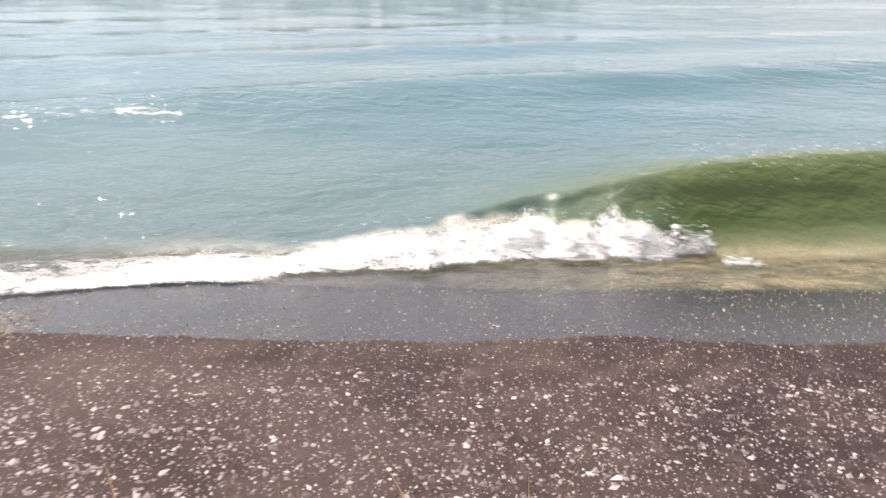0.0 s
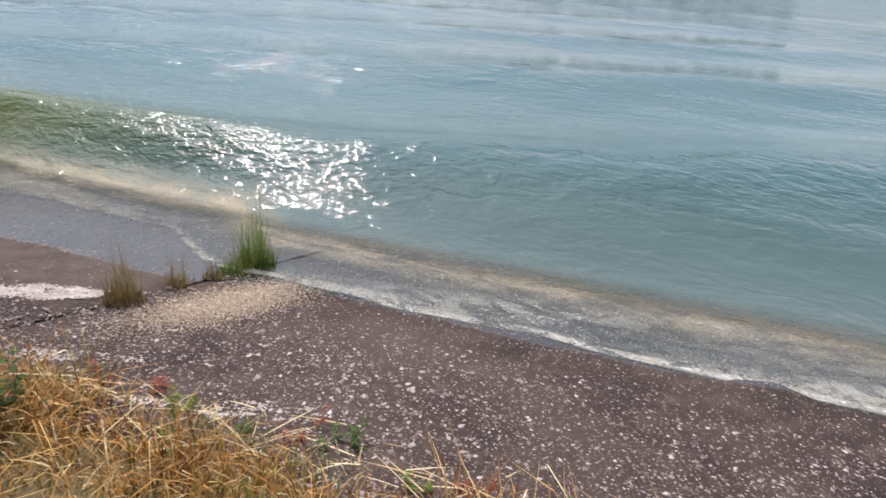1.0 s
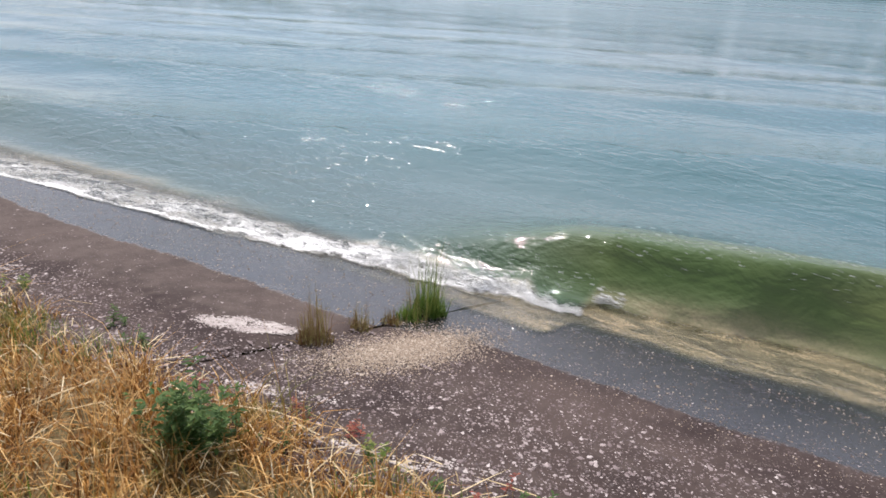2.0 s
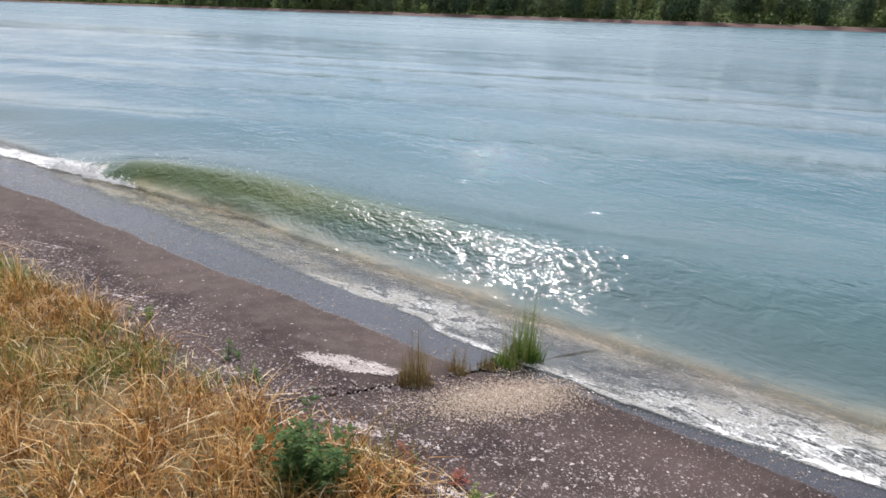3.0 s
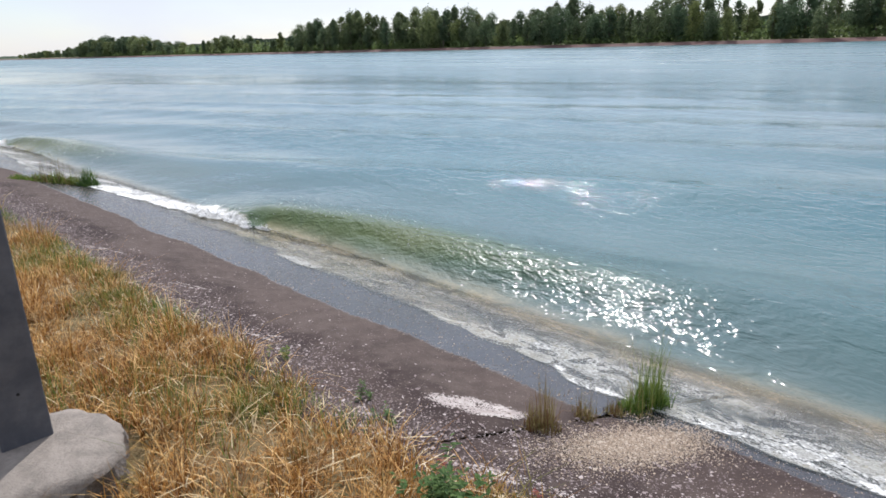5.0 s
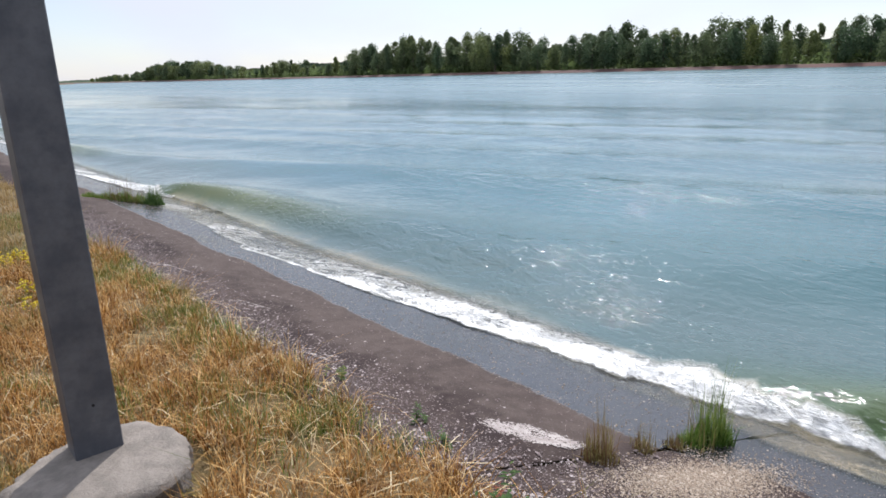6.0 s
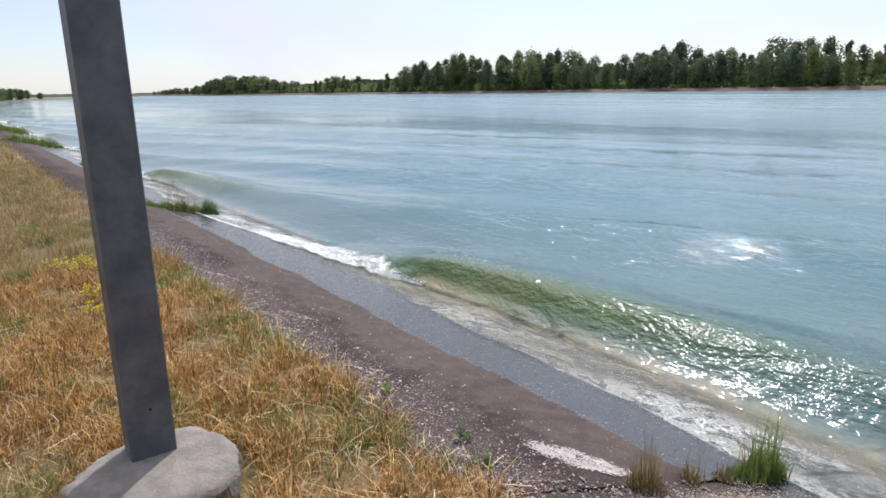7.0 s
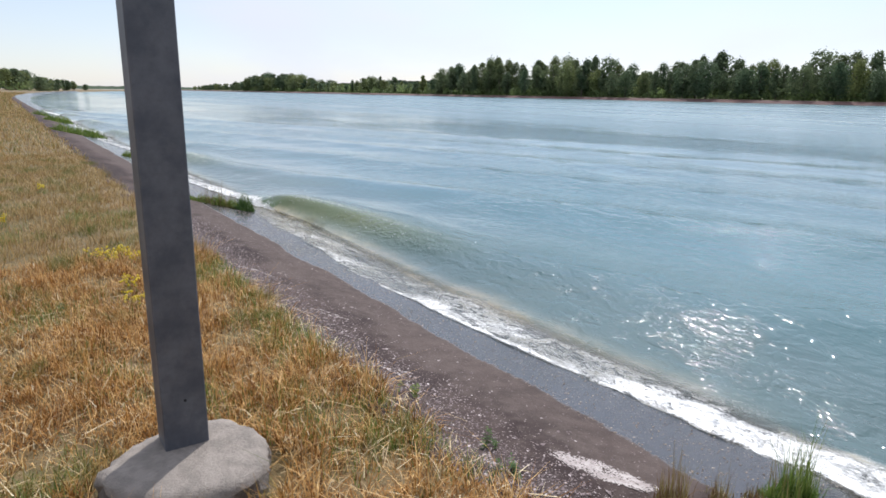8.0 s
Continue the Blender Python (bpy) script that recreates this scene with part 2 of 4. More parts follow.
    gust = m.smooth(m.noise(m.stretch(p, (0.22, 0.08, 1.0)), 1.0, 3, 0.5), 0.38, 0.62, 0.30, 1.55)
    h = m.math("ADD", m.math("MULTIPLY", r1, 0.042), m.math("ADD", m.math("MULTIPLY", r2, 0.028), m.math("MULTIPLY", r3, 0.0085)))
    h = m.math("MULTIPLY", h, m.math("MULTIPLY", gust, m.smooth(m.xyz(p)[0], 9.0, 70.0, 1.0, 1.8)))
    rough_water = m.math("MULTIPLY", chop, m.math("ADD", m.math("MULTIPLY", m.noise(m.stretch(p, (1.0, 0.55, 1.0)), 8.0, 3, 0.55, 0.8), 0.030), m.math("MULTIPLY", m.noise(p, 30.0, 2, 0.5), 0.009)))
    h = m.math("ADD", h, rough_water)
    h = m.math("ADD", h, m.math("MULTIPLY", white, 0.012))
    m.bump(h, 1.0, 1.0)
    return m.m


def mat_foam():
    m = Mat("foam", 0.85)
    p = m.position()
    m.color(m.mix(m.smooth(m.noise(p, 22, 4), 0.35, 0.7), (0.90, 0.90, 0.88), (0.80, 0.80, 0.77)))
    m.bump(m.noise(p, 60, 4, 0.7), 0.7, 0.02)
    return m.m


def mat_drop_glint():
    # near-white, so that the drops also stand in for sun glints
    m = Mat("drop_glints", 0.08)
    m.color((0.80, 0.83, 0.82))
    return m.m


ASPHALT, SOIL = mat_asphalt(), mat_soil()
STRAW = mat_grass("dry_grass", [(0.0, (0.10, 0.038, 0.009)), (0.3, (0.28, 0.122, 0.027)), (0.62, (0.52, 0.275, 0.072)), (1.0, (0.88, 0.61, 0.27))], 0.545)
MEADOW = mat_grass("meadow_grass", [(0.0, (0.20, 0.125, 0.045)), (0.5, (0.36, 0.25, 0.10)), (1.0, (0.56, 0.43, 0.22))], 0.52)
GREEN = mat_leaf("fresh_grass", (0.075, 0.135, 0.02), (0.14, 0.22, 0.04), (0.30, 0.32, 0.09), 0.35)
RUSSET = mat_leaf("russet_stalks", (0.13, 0.065, 0.035), (0.22, 0.155, 0.06), (0.27, 0.25, 0.09), 0.3)
LUSH = mat_leaf("lush_grass", (0.05, 0.10, 0.012), (0.085, 0.16, 0.022), (0.14, 0.21, 0.04), 0.4)
WEED = mat_leaf("weed_leaf", (0.045, 0.095, 0.024), (0.075, 0.14, 0.034), (0.13, 0.195, 0.055), 0.3)
RED = mat_leaf("red_leaf", (0.22, 0.05, 0.04), (0.34, 0.10, 0.07), (0.40, 0.20, 0.12), 0.3)
YELLOW = mat_leaf("yellow_petal", (0.62, 0.46, 0.02), (0.70, 0.55, 0.03), (0.75, 0.62, 0.08), 0.2)
TREE_LEAF = mat_leaf("tree_leaf", (0.105, 0.140, 0.075), (0.140, 0.180, 0.095), (0.175, 0.215, 0.110), 0.55, True)
BUSH_LEAF = mat_leaf("bush_leaf", (0.105, 0.150, 0.055), (0.155, 0.215, 0.075), (0.215, 0.265, 0.105), 0.5)
BARK = mat_plain("bark", (0.10, 0.075, 0.055), (0.16, 0.13, 0.10), 2.0, 0.9, 20)
STONES, WATER, FOAM, DROP_GLINTS = mat_stones(), mat_water(), mat_foam(), mat_drop_glint()
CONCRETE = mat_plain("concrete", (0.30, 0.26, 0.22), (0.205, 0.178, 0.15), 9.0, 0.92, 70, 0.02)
# for the footing's side: darkened by moss and by shade put into the colour
MOSSY_SHADED = mat_plain("weathered_shaded_concrete", (0.115, 0.098, 0.080), (0.20, 0.175, 0.15), 11.0, 0.95, 40, 0.03)
STEEL = mat_plain("galvanised_steel", (0.070, 0.075, 0.090), (0.122, 0.126, 0.140), 5.0, 0.55, 26, 0.0015, 0.2)
HOLE = mat_plain("dark_hole", (0.01, 0.01, 0.01), (0.014, 0.014, 0.014), 8, 0.9)
LIME = mat_plain("lime_crust", (0.52, 0.465, 0.43), (0.35, 0.30, 0.275), 14.0, 0.9, 70, 0.01)
FAR_STONE = mat_plain("reddish_revetment", (0.125, 0.058, 0.050), (0.105, 0.056, 0.048), 0.05, 0.9, 3.0, 0.05)
FAR_LAND = mat_plain("far_grass", (0.10, 0.12, 0.035), (0.16, 0.15, 0.05), 0.1, 0.95, 2.0, 0.05)
FAR_WOOD = mat_plain("far_wood", (0.035, 0.06, 0.03), (0.06, 0.09, 0.045), 0.05, 0.95, 0.6, 0.3)


# ---------------------------------------------------------------- mesh helpers
def tri_mesh(name, verts, tris, material, smooth=False):
    """A mesh from arrays of places and of corner triples or quadruples."""
    verts, tris = np.asarray(verts, np.float32), np.asarray(tris, np.int32)
    n = tris.shape[1]
    me = bpy.data.meshes.new(name)
    me.vertices.add(len(verts))
    me.vertices.foreach_set("co", verts.ravel())
    me.loops.add(tris.size)
    me.loops.foreach_set("vertex_index", tris.ravel())
    me.polygons.add(len(tris))
    me.polygons.foreach_set("loop_start", np.arange(0, tris.size, n, dtype=np.int32))
    me.polygons.foreach_set("loop_total", np.full(len(tris), n, np.int32))
    me.polygons.foreach_set("use_smooth", np.full(len(tris), smooth))
    me.update(calc_edges=True)
    me.validate()
    me.materials.append(material)
    return me


def part(name, data, material, parent, label="", kind=""):
    """Links a bmesh or a mesh as one object under a thing or a part."""
    if isinstance(data, bmesh.types.BMesh):
        me = bpy.data.meshes.new(name)
        data.to_mesh(me)
        data.free()
        me.materials.append(material)
    else:
        me = data
    ob = new(name, me)
    ob.parent = parent
    return tagged(ob, label, kind=kind)


def grid_mesh(name, xs, ys, zfun, material, smooth=True):
    """A sheet over the lines xs and ys; zfun gives x, y, z arrays for them."""
    X, Y = np.meshgrid(xs, ys)
    X, Y, Z = zfun(X, Y)
    ny, nx = X.shape
    i = np.arange(nx * ny).reshape(ny, nx)
    quads = np.stack([i[:-1, :-1], i[:-1, 1:], i[1:, 1:], i[1:, :-1]], -1).reshape(-1, 4)
    return tri_mesh(name, np.stack([X, Y, Z], -1).reshape(-1, 3), quads, material, smooth)


def blades(rng, base, height, width, lean, droop=0.35):
    """Bent grass blades at the places base: three triangles each."""
    n = len(base)
    a = rng.uniform(0, 2 * np.pi, n)
    out = np.stack([np.cos(a), np.sin(a)], -1) * (lean * rng.uniform(0.2, 1.0, n))[:, None]
    b = a + rng.uniform(0.8, 2.3, n)
    side = np.stack([np.cos(b), np.sin(b), np.zeros(n)], -1) * (width / 2)[:, None]
    up = np.zeros((n, 3))
    up[:, 2] = height
    mid = base + up * 0.55 + np.concatenate([out * 0.35, np.zeros((n, 1))], 1) * height[:, None]
    tip = base + up * (1 - droop * lean * rng.uniform(0, 1, n))[:, None] + np.concatenate([out, np.zeros((n, 1))], 1) * height[:, None]
    v = np.stack([base - side, base + side, mid - side * 0.62, mid + side * 0.62, tip], 1).reshape(-1, 3)
    k = np.arange(n)[:, None, None] * 5
    t = (np.array([[0, 1, 3], [0, 3, 2], [2, 3, 4]])[None] + k).reshape(-1, 3)
    return v, t


def joined(pieces):
    vs, ts, n = [], [], 0
    for v, t in pieces:
        vs.append(v)
        ts.append(t + n)
        n += len(v)
    return np.concatenate(vs), np.concatenate(ts)


# ---------------------------------------------------------------- the lie of the land
LEVEL = -0.65                        # still water
SLOPE = -0.20                        # fall of the apron


def bend(y):
    """The bank is straight near by and swings towards the water far off."""
    return 4.1e-4 * np.maximum(np.asarray(y, float) - 90.0, 0.0) ** 2


def apron_z(x):
    return 0.005 + SLOPE * x


def grass_z(x, y):
    """Grassy crown beside the apron."""
    top = -0.13 - 0.03 * np.clip(x, 0, 1.2)
    drop = np.clip((x - 0.75) / 0.5, 0, 1)
    return top - 0.16 * drop * drop + 0.012 * np.sin(x * 5.1 + y * 2.3) + 0.012 * np.sin(y * 3.7 - x * 1.9)


ys_near = np.concatenate([np.arange(-40, -5, 2.5), np.arange(-5, 12, 0.2), np.arange(12, 60, 1.0), np.arange(60, 700, 10.0)])
xs_near = np.concatenate([[-900, -300, -80, -30, -12], np.arange(-6, 1.30, 0.15)])
ground = new("ground", grid_mesh("ground", xs_near, ys_near, lambda X, Y: (X + bend(Y), Y, grass_z(X, Y)), SOIL))
tagged(ground, "dry grassy crown of the river bank", "ground", kind="structure")

# apron: cast slabs with open joints, running on under the water
pavement = new("pavement")
tagged(pavement, "dark sloping asphalt apron along the water, wet below", "pavement", kind="structure")
bed = new("river_bed", grid_mesh("river_bed", np.array([0.9, 1.2, 2, 3, 4, 6, 10, 17, 30, 60, 260]), ys_near,
                                 lambda X, Y: (X + bend(Y), Y, np.maximum(apron_z(X) - 0.055, -3.4)), SOIL))
tagged(bed, "muddy river bed under the water", "river bed", kind="structure")


def apron_top(x, y):
    """The uneven surface of the slabs."""
    return apron_z(x) + 0.004 * np.sin(x * 3.1 + y * 1.7) + 0.003 * np.sin(y * 4.3)


def joint_y(k, x):
    """The slab joints run a little askew down the slope."""
    return -0.56 + 10.0 * k - 0.28 * x


def slab(k):
    xs = np.concatenate([np.arange(0.88, 3.6, 0.06), np.array([4.0, 5.0, 7.0, 10.0, 16.5])])
    us = np.linspace(0, 1, 60)

    def shape(X, U):
        w = 0.010 + 0.007 * np.sin(X * 9.0) + 0.004 * np.sin(X * 31.0)
        Y = joint_y(k, X) + w + U * (10.0 - 2 * w)
        Z = apron_top(X, Y) - 0.012 * ((U < 0.001) | (U > 0.999))
        return X + bend(Y), Y, Z

    me = grid_mesh("slab", xs, us, shape, ASPHALT)
    return part("slab", me, ASPHALT, pavement)


for k in range(-4, 36):
    slab(k)


# ---------------------------------------------------------------- the water
SPEED = 6.5                          # metres a second at which the breakers run along the bank, towards -y
TIPS = np.array([-30.0, -18.0, -4.9, 11.05, 24.05, 36.9, 48.75, 61.0, 72.5, 84.0, 96.5, 109.0, 121.0])
OUT = np.array([0.2, 0.2, 0.42, 0.22] + [0.0] * 9)     # how much further out a wave breaks
POWER = np.array([0.28, 0.30, 0.42, 0.39, 0.30, 0.27, 0.29, 0.30, 0.30, 0.3, 0.3, 0.3, 0.3])
# distance of a crest from the post, by metres behind (+) or ahead (-) of its tip: nearly along the bank first, then slanting out
ALONG = np.arange(-140.0, 6.0, 0.1)
CREST = np.interp(ALONG, [-140, -15, -11.6, -8, -5.5, -4, -2.4, -1.2, 0, 2, 6], [50.0, 8.5, 7.2, 5.5, 4.6, 4.28, 4.16, 4.05, 3.76, 3.52, 3.2])
CREST = np.convolve(np.pad(CREST, 10, mode="edge"), np.ones(21) / 21, mode="valid")
SQUARE = 1 / np.sqrt(1 + np.gradient(CREST, ALONG) ** 2)


def past_crest(X, Y, tip):
    """Metres behind (+) or before (-) the crest of the wave with that tip, square to it."""
    return (X - np.interp(Y - tip, ALONG, CREST)) * np.interp(Y - tip, ALONG, SQUARE)


def wash(Y):
    """For places along the wave train: metres behind the last tip, metres to the next one, and the edge of the wash."""
    k = np.clip(np.searchsorted(TIPS, Y, side="right") - 1, 0, len(TIPS) - 2)
    s, e = Y - TIPS[k], TIPS[k + 1] - Y
    edge = np.interp(s, [0, 1, 2, 3.5, 5, 6.5, 8, 10, 12, 16], [3.26, 3.12, 2.98, 2.78, 2.62, 2.50, 2.47, 2.60, 2.80, 2.95])
    # the first wave breaks further out and its wash runs further up
    big = np.interp(s, [0, 1, 2, 3, 4, 5, 7, 9, 12, 16], [3.70, 3.56, 3.30, 2.97, 2.70, 2.52, 2.40, 2.38, 2.60, 2.9])
    front = np.where(k == 2, big, edge)
    rag = 0.045 * np.sin(Y * 6.1 + np.sin(Y * 2.3)) + 0.030 * np.sin(Y * 14.7 + 2) + 0.018 * np.sin(Y * 33.0)
    front = front + rag * np.clip(1.2 - s / 4.0, 0, 1)
    # a film of sandy backwash lies before the breaking front
    film_at = 2.82 + np.where(k == 2, 0.20, 0.0)
    next_at = 2.84 + np.where(k == 1, 0.20, np.where(k == 2, 0.26, 0.0))
    edge = np.minimum(front, film_at)
    edge = np.maximum(edge, next_at - 0.05 * np.clip(e, 0, 6) - 0.6 * np.clip(e - 5, 0, 2))
    edge = edge + 0.028 * np.sin(Y * 2.1) + 0.018 * np.sin(Y * 5.3 + 1) + 0.010 * np.sin(Y * 12.7)
    lip = np.where(s < e, np.maximum(front, edge), edge + np.interp(e, [0, 0.8, 1.3, 2, 3.2, 5.0], [0.45, 0.62, 0.76, 0.82, 0.55, 0.0]))
    return s, e, edge, lip


def swell(X, Y):
    """Height of the water over its still level: oblique crests, steep in front near the bank."""
    h = np.zeros_like(X)
    near = np.exp(-np.maximum(X - 4.5, 0) / 2.4)
    for tip, power, out in zip(TIPS, POWER, OUT):
        wob = 0.35 * np.sin(X * 0.9 + tip) * (1 - near)
        d = past_crest(X - out, Y + wob, tip)
        front = np.interp(Y - tip, [-9, -6.5, -4.5, -3, -1.5, -0.3], [1.25, 1.0, 0.62, 0.50, 0.37, 0.27]) * near + 0.82 * (1 - near)
        back = 0.85 * near + 1.0 * (1 - near)
        w = np.where(d < 0, front, back)
        # the crest is highest just before it breaks and sinks where it has broken
        tall = np.interp(Y - tip, [-16, -7, -5.2, -3.5, -1.0, 0.0, 0.8, 1.6, 4], [0.72, 0.58, 0.68, 0.85, 1.0, 0.85, 0.42, 0.18, 0.10])
        amp = power * (0.48 + 0.52 * near * tall) * np.clip((2.4 - (Y - tip)) / 2.0, 0, 1) * np.exp(-np.maximum(X - 8, 0) / 22.0)
        h += amp / np.cosh(np.clip(d / w, -30, 30)) ** 2
    h -= 0.035 * near + 0.03 * np.exp(-np.maximum(X - 8, 0) / 22.0)
    return h


def water_sheet(X, Y):
    """Height, depth, foam, stirred sand, painted backlit green of the breaking face, and chop of the running wave
    train.
    """
    s, e, edge, lip = wash(Y)
    bed_z = apron_z(X)
    inner, past = X - edge, X - lip
    z = LEVEL + swell(X, Y)
    z = z + 0.010 * np.sin(X * 3.3 + Y * 1.1) * np.sin(Y * 2.2 - X) * np.exp(-np.maximum(X - 10, 0) / 10) * np.clip(X - 3.4, 0, 1)
    # the front climbs steeply at the tip and runs out flat behind it
    steep = np.maximum(1.5 * np.exp(-s / 0.5) + 0.30 * np.exp(-s / 2.5) + 0.05, 1.5 * np.exp(-((e / 3.2) ** 2)))
    run = np.clip(past, 0, None)
    z = np.minimum(z, bed_z + 0.004 + steep * run + 6.0 * np.clip(run - 0.45, 0, None) ** 2)
    bore = np.clip(1 - s / 6.0, 0, 1) * np.clip(s / 0.4, 0, 1)
    rag = 0.6 + 0.35 * np.sin(Y * 8.3 + 2 * np.sin(X * 7)) + 0.30 * np.sin(Y * 19.0 + X * 13) + 0.22 * np.sin(Y * 41.0 - X * 29)
    bump = 0.075 * bore * rag * np.exp(-((past - 0.20) / 0.14) ** 2)
    film = bed_z + 0.004 + 0.022 * np.clip(inner, 0, 1.5)
    soft = 0.03
    top = np.maximum(z, film) + soft * np.log1p(np.exp(-np.abs(z - film) / soft)) * np.clip(run / 0.4, 0, 1) + bump
    out = np.where(inner < 0, bed_z - 0.004 + np.maximum(inner, -0.3) * 0.15, top)
    # foam
    fresh = np.clip(1.14 - s / 4.4, 0, 1) * np.clip(s / 0.3 + 0.05, 0, 1)
    width = np.clip(0.08 + 0.42 * (s + 0.12 * np.sin(Y * 11.0) + 0.08 * np.sin(Y * 27.0)), 0.03, 0.66) + 0.07 * np.clip(s - 2, 0, 4)
    width = np.where(s < e, width, 0.8)
    at = np.where(s < e, past, inner)
    band = np.clip(at / 0.04, 0, 1) * np.clip((width - at) / np.clip(0.4 * width, 0.03, 0.25), 0, 1)
    lasting = Y > TIPS[4]
    fade = np.clip(1.30 - s / np.where(lasting, 17.0, 14.0), 0, 1) * np.clip(e / np.where(lasting, 1.2, 3.0), 0, 1)
    patchy = 1 + 0.25 * np.sin(Y * 1.3 + 2 * np.sin(Y * 0.7)) + 0.2 * np.sin(at * 9 + Y * 2.9)
    foam = band * np.clip(0.54 * fade * (1 - 0.38 * np.clip(at / 0.8, 0, 1)) * patchy + 0.52 * fresh * (0.75 + 0.35 * rag) * (1 - 0.55 * np.clip(at / width, 0, 1)), 0, 0.98)
    rim = np.exp(-((at - 0.045) / 0.04) ** 2) * np.clip(s / 0.3, 0, 1) * fade * np.clip((e - 2.5) / 3, 0, 1)
    foam = np.maximum(foam, 0.85 * rim)
    late = np.clip(inner / 0.05, 0, 1) * np.clip((1.0 - inner) / 0.4, 0, 1) * np.clip(s / 3, 0, 1)
    foam = np.maximum(foam, late * 0.36 * fade)
    # stirred sand
    centre = np.interp(s, [0, 3, 6, 12], [0.72, 0.76, 0.76, 0.62])
    sand = np.exp(-((inner - centre) / np.interp(s, [0, 6, 12], [0.14, 0.24, 0.26])) ** 2) * 0.85 * np.clip((s - 2.5) / 3, 0, 1)
    sand = np.maximum(sand, 0.92 * np.clip(inner / 0.14, 0, 1) * np.clip((lip - X + 0.16) / 0.2, 0, 1) * np.exp(-((e / 6.5) ** 2)) * (s > e))
    sand = np.maximum(sand, 0.88 * np.clip(inner / 0.06, 0, 1) * np.clip((lip - X + 0.1) / 0.1, 0, 1) * np.exp(-s / 2.2) * (s < e))
    foam = np.maximum(foam, 0.20 * np.exp(-((inner - 0.22) / 0.2) ** 2) * np.maximum(np.exp(-s / 2.5), np.exp(-((e - 3.0) / 2.5) ** 2)))
    sand = sand * np.exp(-((np.clip(out - bed_z, 0, None) / np.interp(e, [0, 1, 4, 6], [0.10, 0.16, 0.21, 0.32])) ** 2))
    # breaking face: light coming through the crest is put into the colour as green
    green, chop = np.zeros_like(X), np.zeros_like(X)
    for tip, far_out in zip(TIPS, OUT):
        d = past_crest(X - far_out, Y, tip)
        q = Y - tip
        along = np.clip((q + 5.6) / 3.2, 0, 1) * np.clip((1.8 - q) / 1.8, 0, 1)
        green += np.exp(-((d + 0.20) / np.where(d > -0.2, 0.50 + far_out, 0.34 + far_out)) ** 2) * along * np.exp(-np.maximum(X - 4.2 - 2 * far_out, 0) / 0.9)
        chop += np.exp(-((d + 0.22) / 0.42) ** 2) * np.clip((-q - 1.6) / 1.4, 0, 1) * np.exp(-np.maximum(-q - 4.4, 0) / 1.3)
    lit = (inner > -0.02)
    return out, np.clip(out - bed_z, 0, 5) * lit, np.clip(foam, 0, 1.1) * (inner > -0.005), np.clip(sand, 0, 1) * lit, np.clip(green, 0, 1), np.clip(chop, 0, 1)


LAYERS = ("depth", "foam", "sand", "green", "chop")


def water_mesh(name, xs, ys, still=False):
    keep = {}

    def shape(X, Y):
        if still:
            keep.update({key: np.zeros(X.shape) for key in LAYERS}, depth=np.full(X.shape, 3.0))
            return X, Y, np.full(X.shape, LEVEL - 0.03)
        # the lines of the sheet follow the edge of the wash near the bank
        X = X + (wash(Y)[2] - 2.9) * np.clip(1 - (X - 2.9) / 1.8, 0, 1)
        Z, *rest = water_sheet(X, Y)
        keep.update(zip(LAYERS, rest))
        return X, Y, Z

    me = grid_mesh(name, xs, ys, shape, WATER)
    for key in LAYERS:
        me.attributes.new(key, "FLOAT", "POINT").data.foreach_set("value", keep[key].astype(np.float32).ravel())
    return me


xs_w = np.concatenate([[2.6, 2.8, 2.87, 2.9], np.arange(2.92, 4.9, 0.032), np.arange(4.9, 8.0, 0.09), np.geomspace(8.0, 40.0, 46)])
ys_w = np.concatenate([np.arange(-90, -16, 1.5), np.arange(-16, -8, 0.3), np.arange(-8, 66, 0.065), np.arange(66, 128, 0.3)])
near_water = new("water", water_mesh("water", xs_w, ys_w))
tagged(near_water, "green-teal river water with oblique swells breaking on the bank", "water", kind="structure")
far_water = new("water", water_mesh("far_water", np.array([40.0, 80, 120, 160, 260]), np.concatenate([np.arange(-400, 900, 50.0)]), True))
tagged(far_water, "wide pale blue river water reaching the far bank", "water", kind="structure")
bay_water = new("water", water_mesh("bay_water", np.array([1.0, 10, 20, 30, 40.0]), np.arange(72, 900, 23.0), True))
tagged(bay_water, "distant river water along the curving bank", "water", kind="structure")


def lumps(rng, centres, radius, squash=0.7, longer=1.0):
    """Small uneven eight-sided clots round the given places."""
    o = np.array([[1, 0, 0], [0, 1, 0], [-1, 0, 0], [0, -1, 0], [0, 0, 1], [0, 0, -1]], float)
    f = np.array([[0, 1, 4], [1, 2, 4], [2, 3, 4], [3, 0, 4], [1, 0, 5], [2, 1, 5], [3, 2, 5], [0, 3, 5]])
    n = len(centres)
    v = o[None] * (radius[:, None, None] * rng.uniform(0.6, 1.3, (n, 6, 1)))
    v[:, :, 2] *= squash
    v[:, :, 0] *= rng.uniform(1.0, longer, (n, 1))
    a = rng.uniform(0, 6.28, n)
    c, s = np.cos(a)[:, None], np.sin(a)[:, None]
    x, y = v[:, :, 0] * c - v[:, :, 1] * s, v[:, :, 0] * s + v[:, :, 1] * c
    v = np.stack([x, y, v[:, :, 2]], -1) + np.asarray(centres)[:, None, :]
    return v.reshape(-1, 3), (f[None] + np.arange(n)[:, None, None] * 6).reshape(-1, 3)


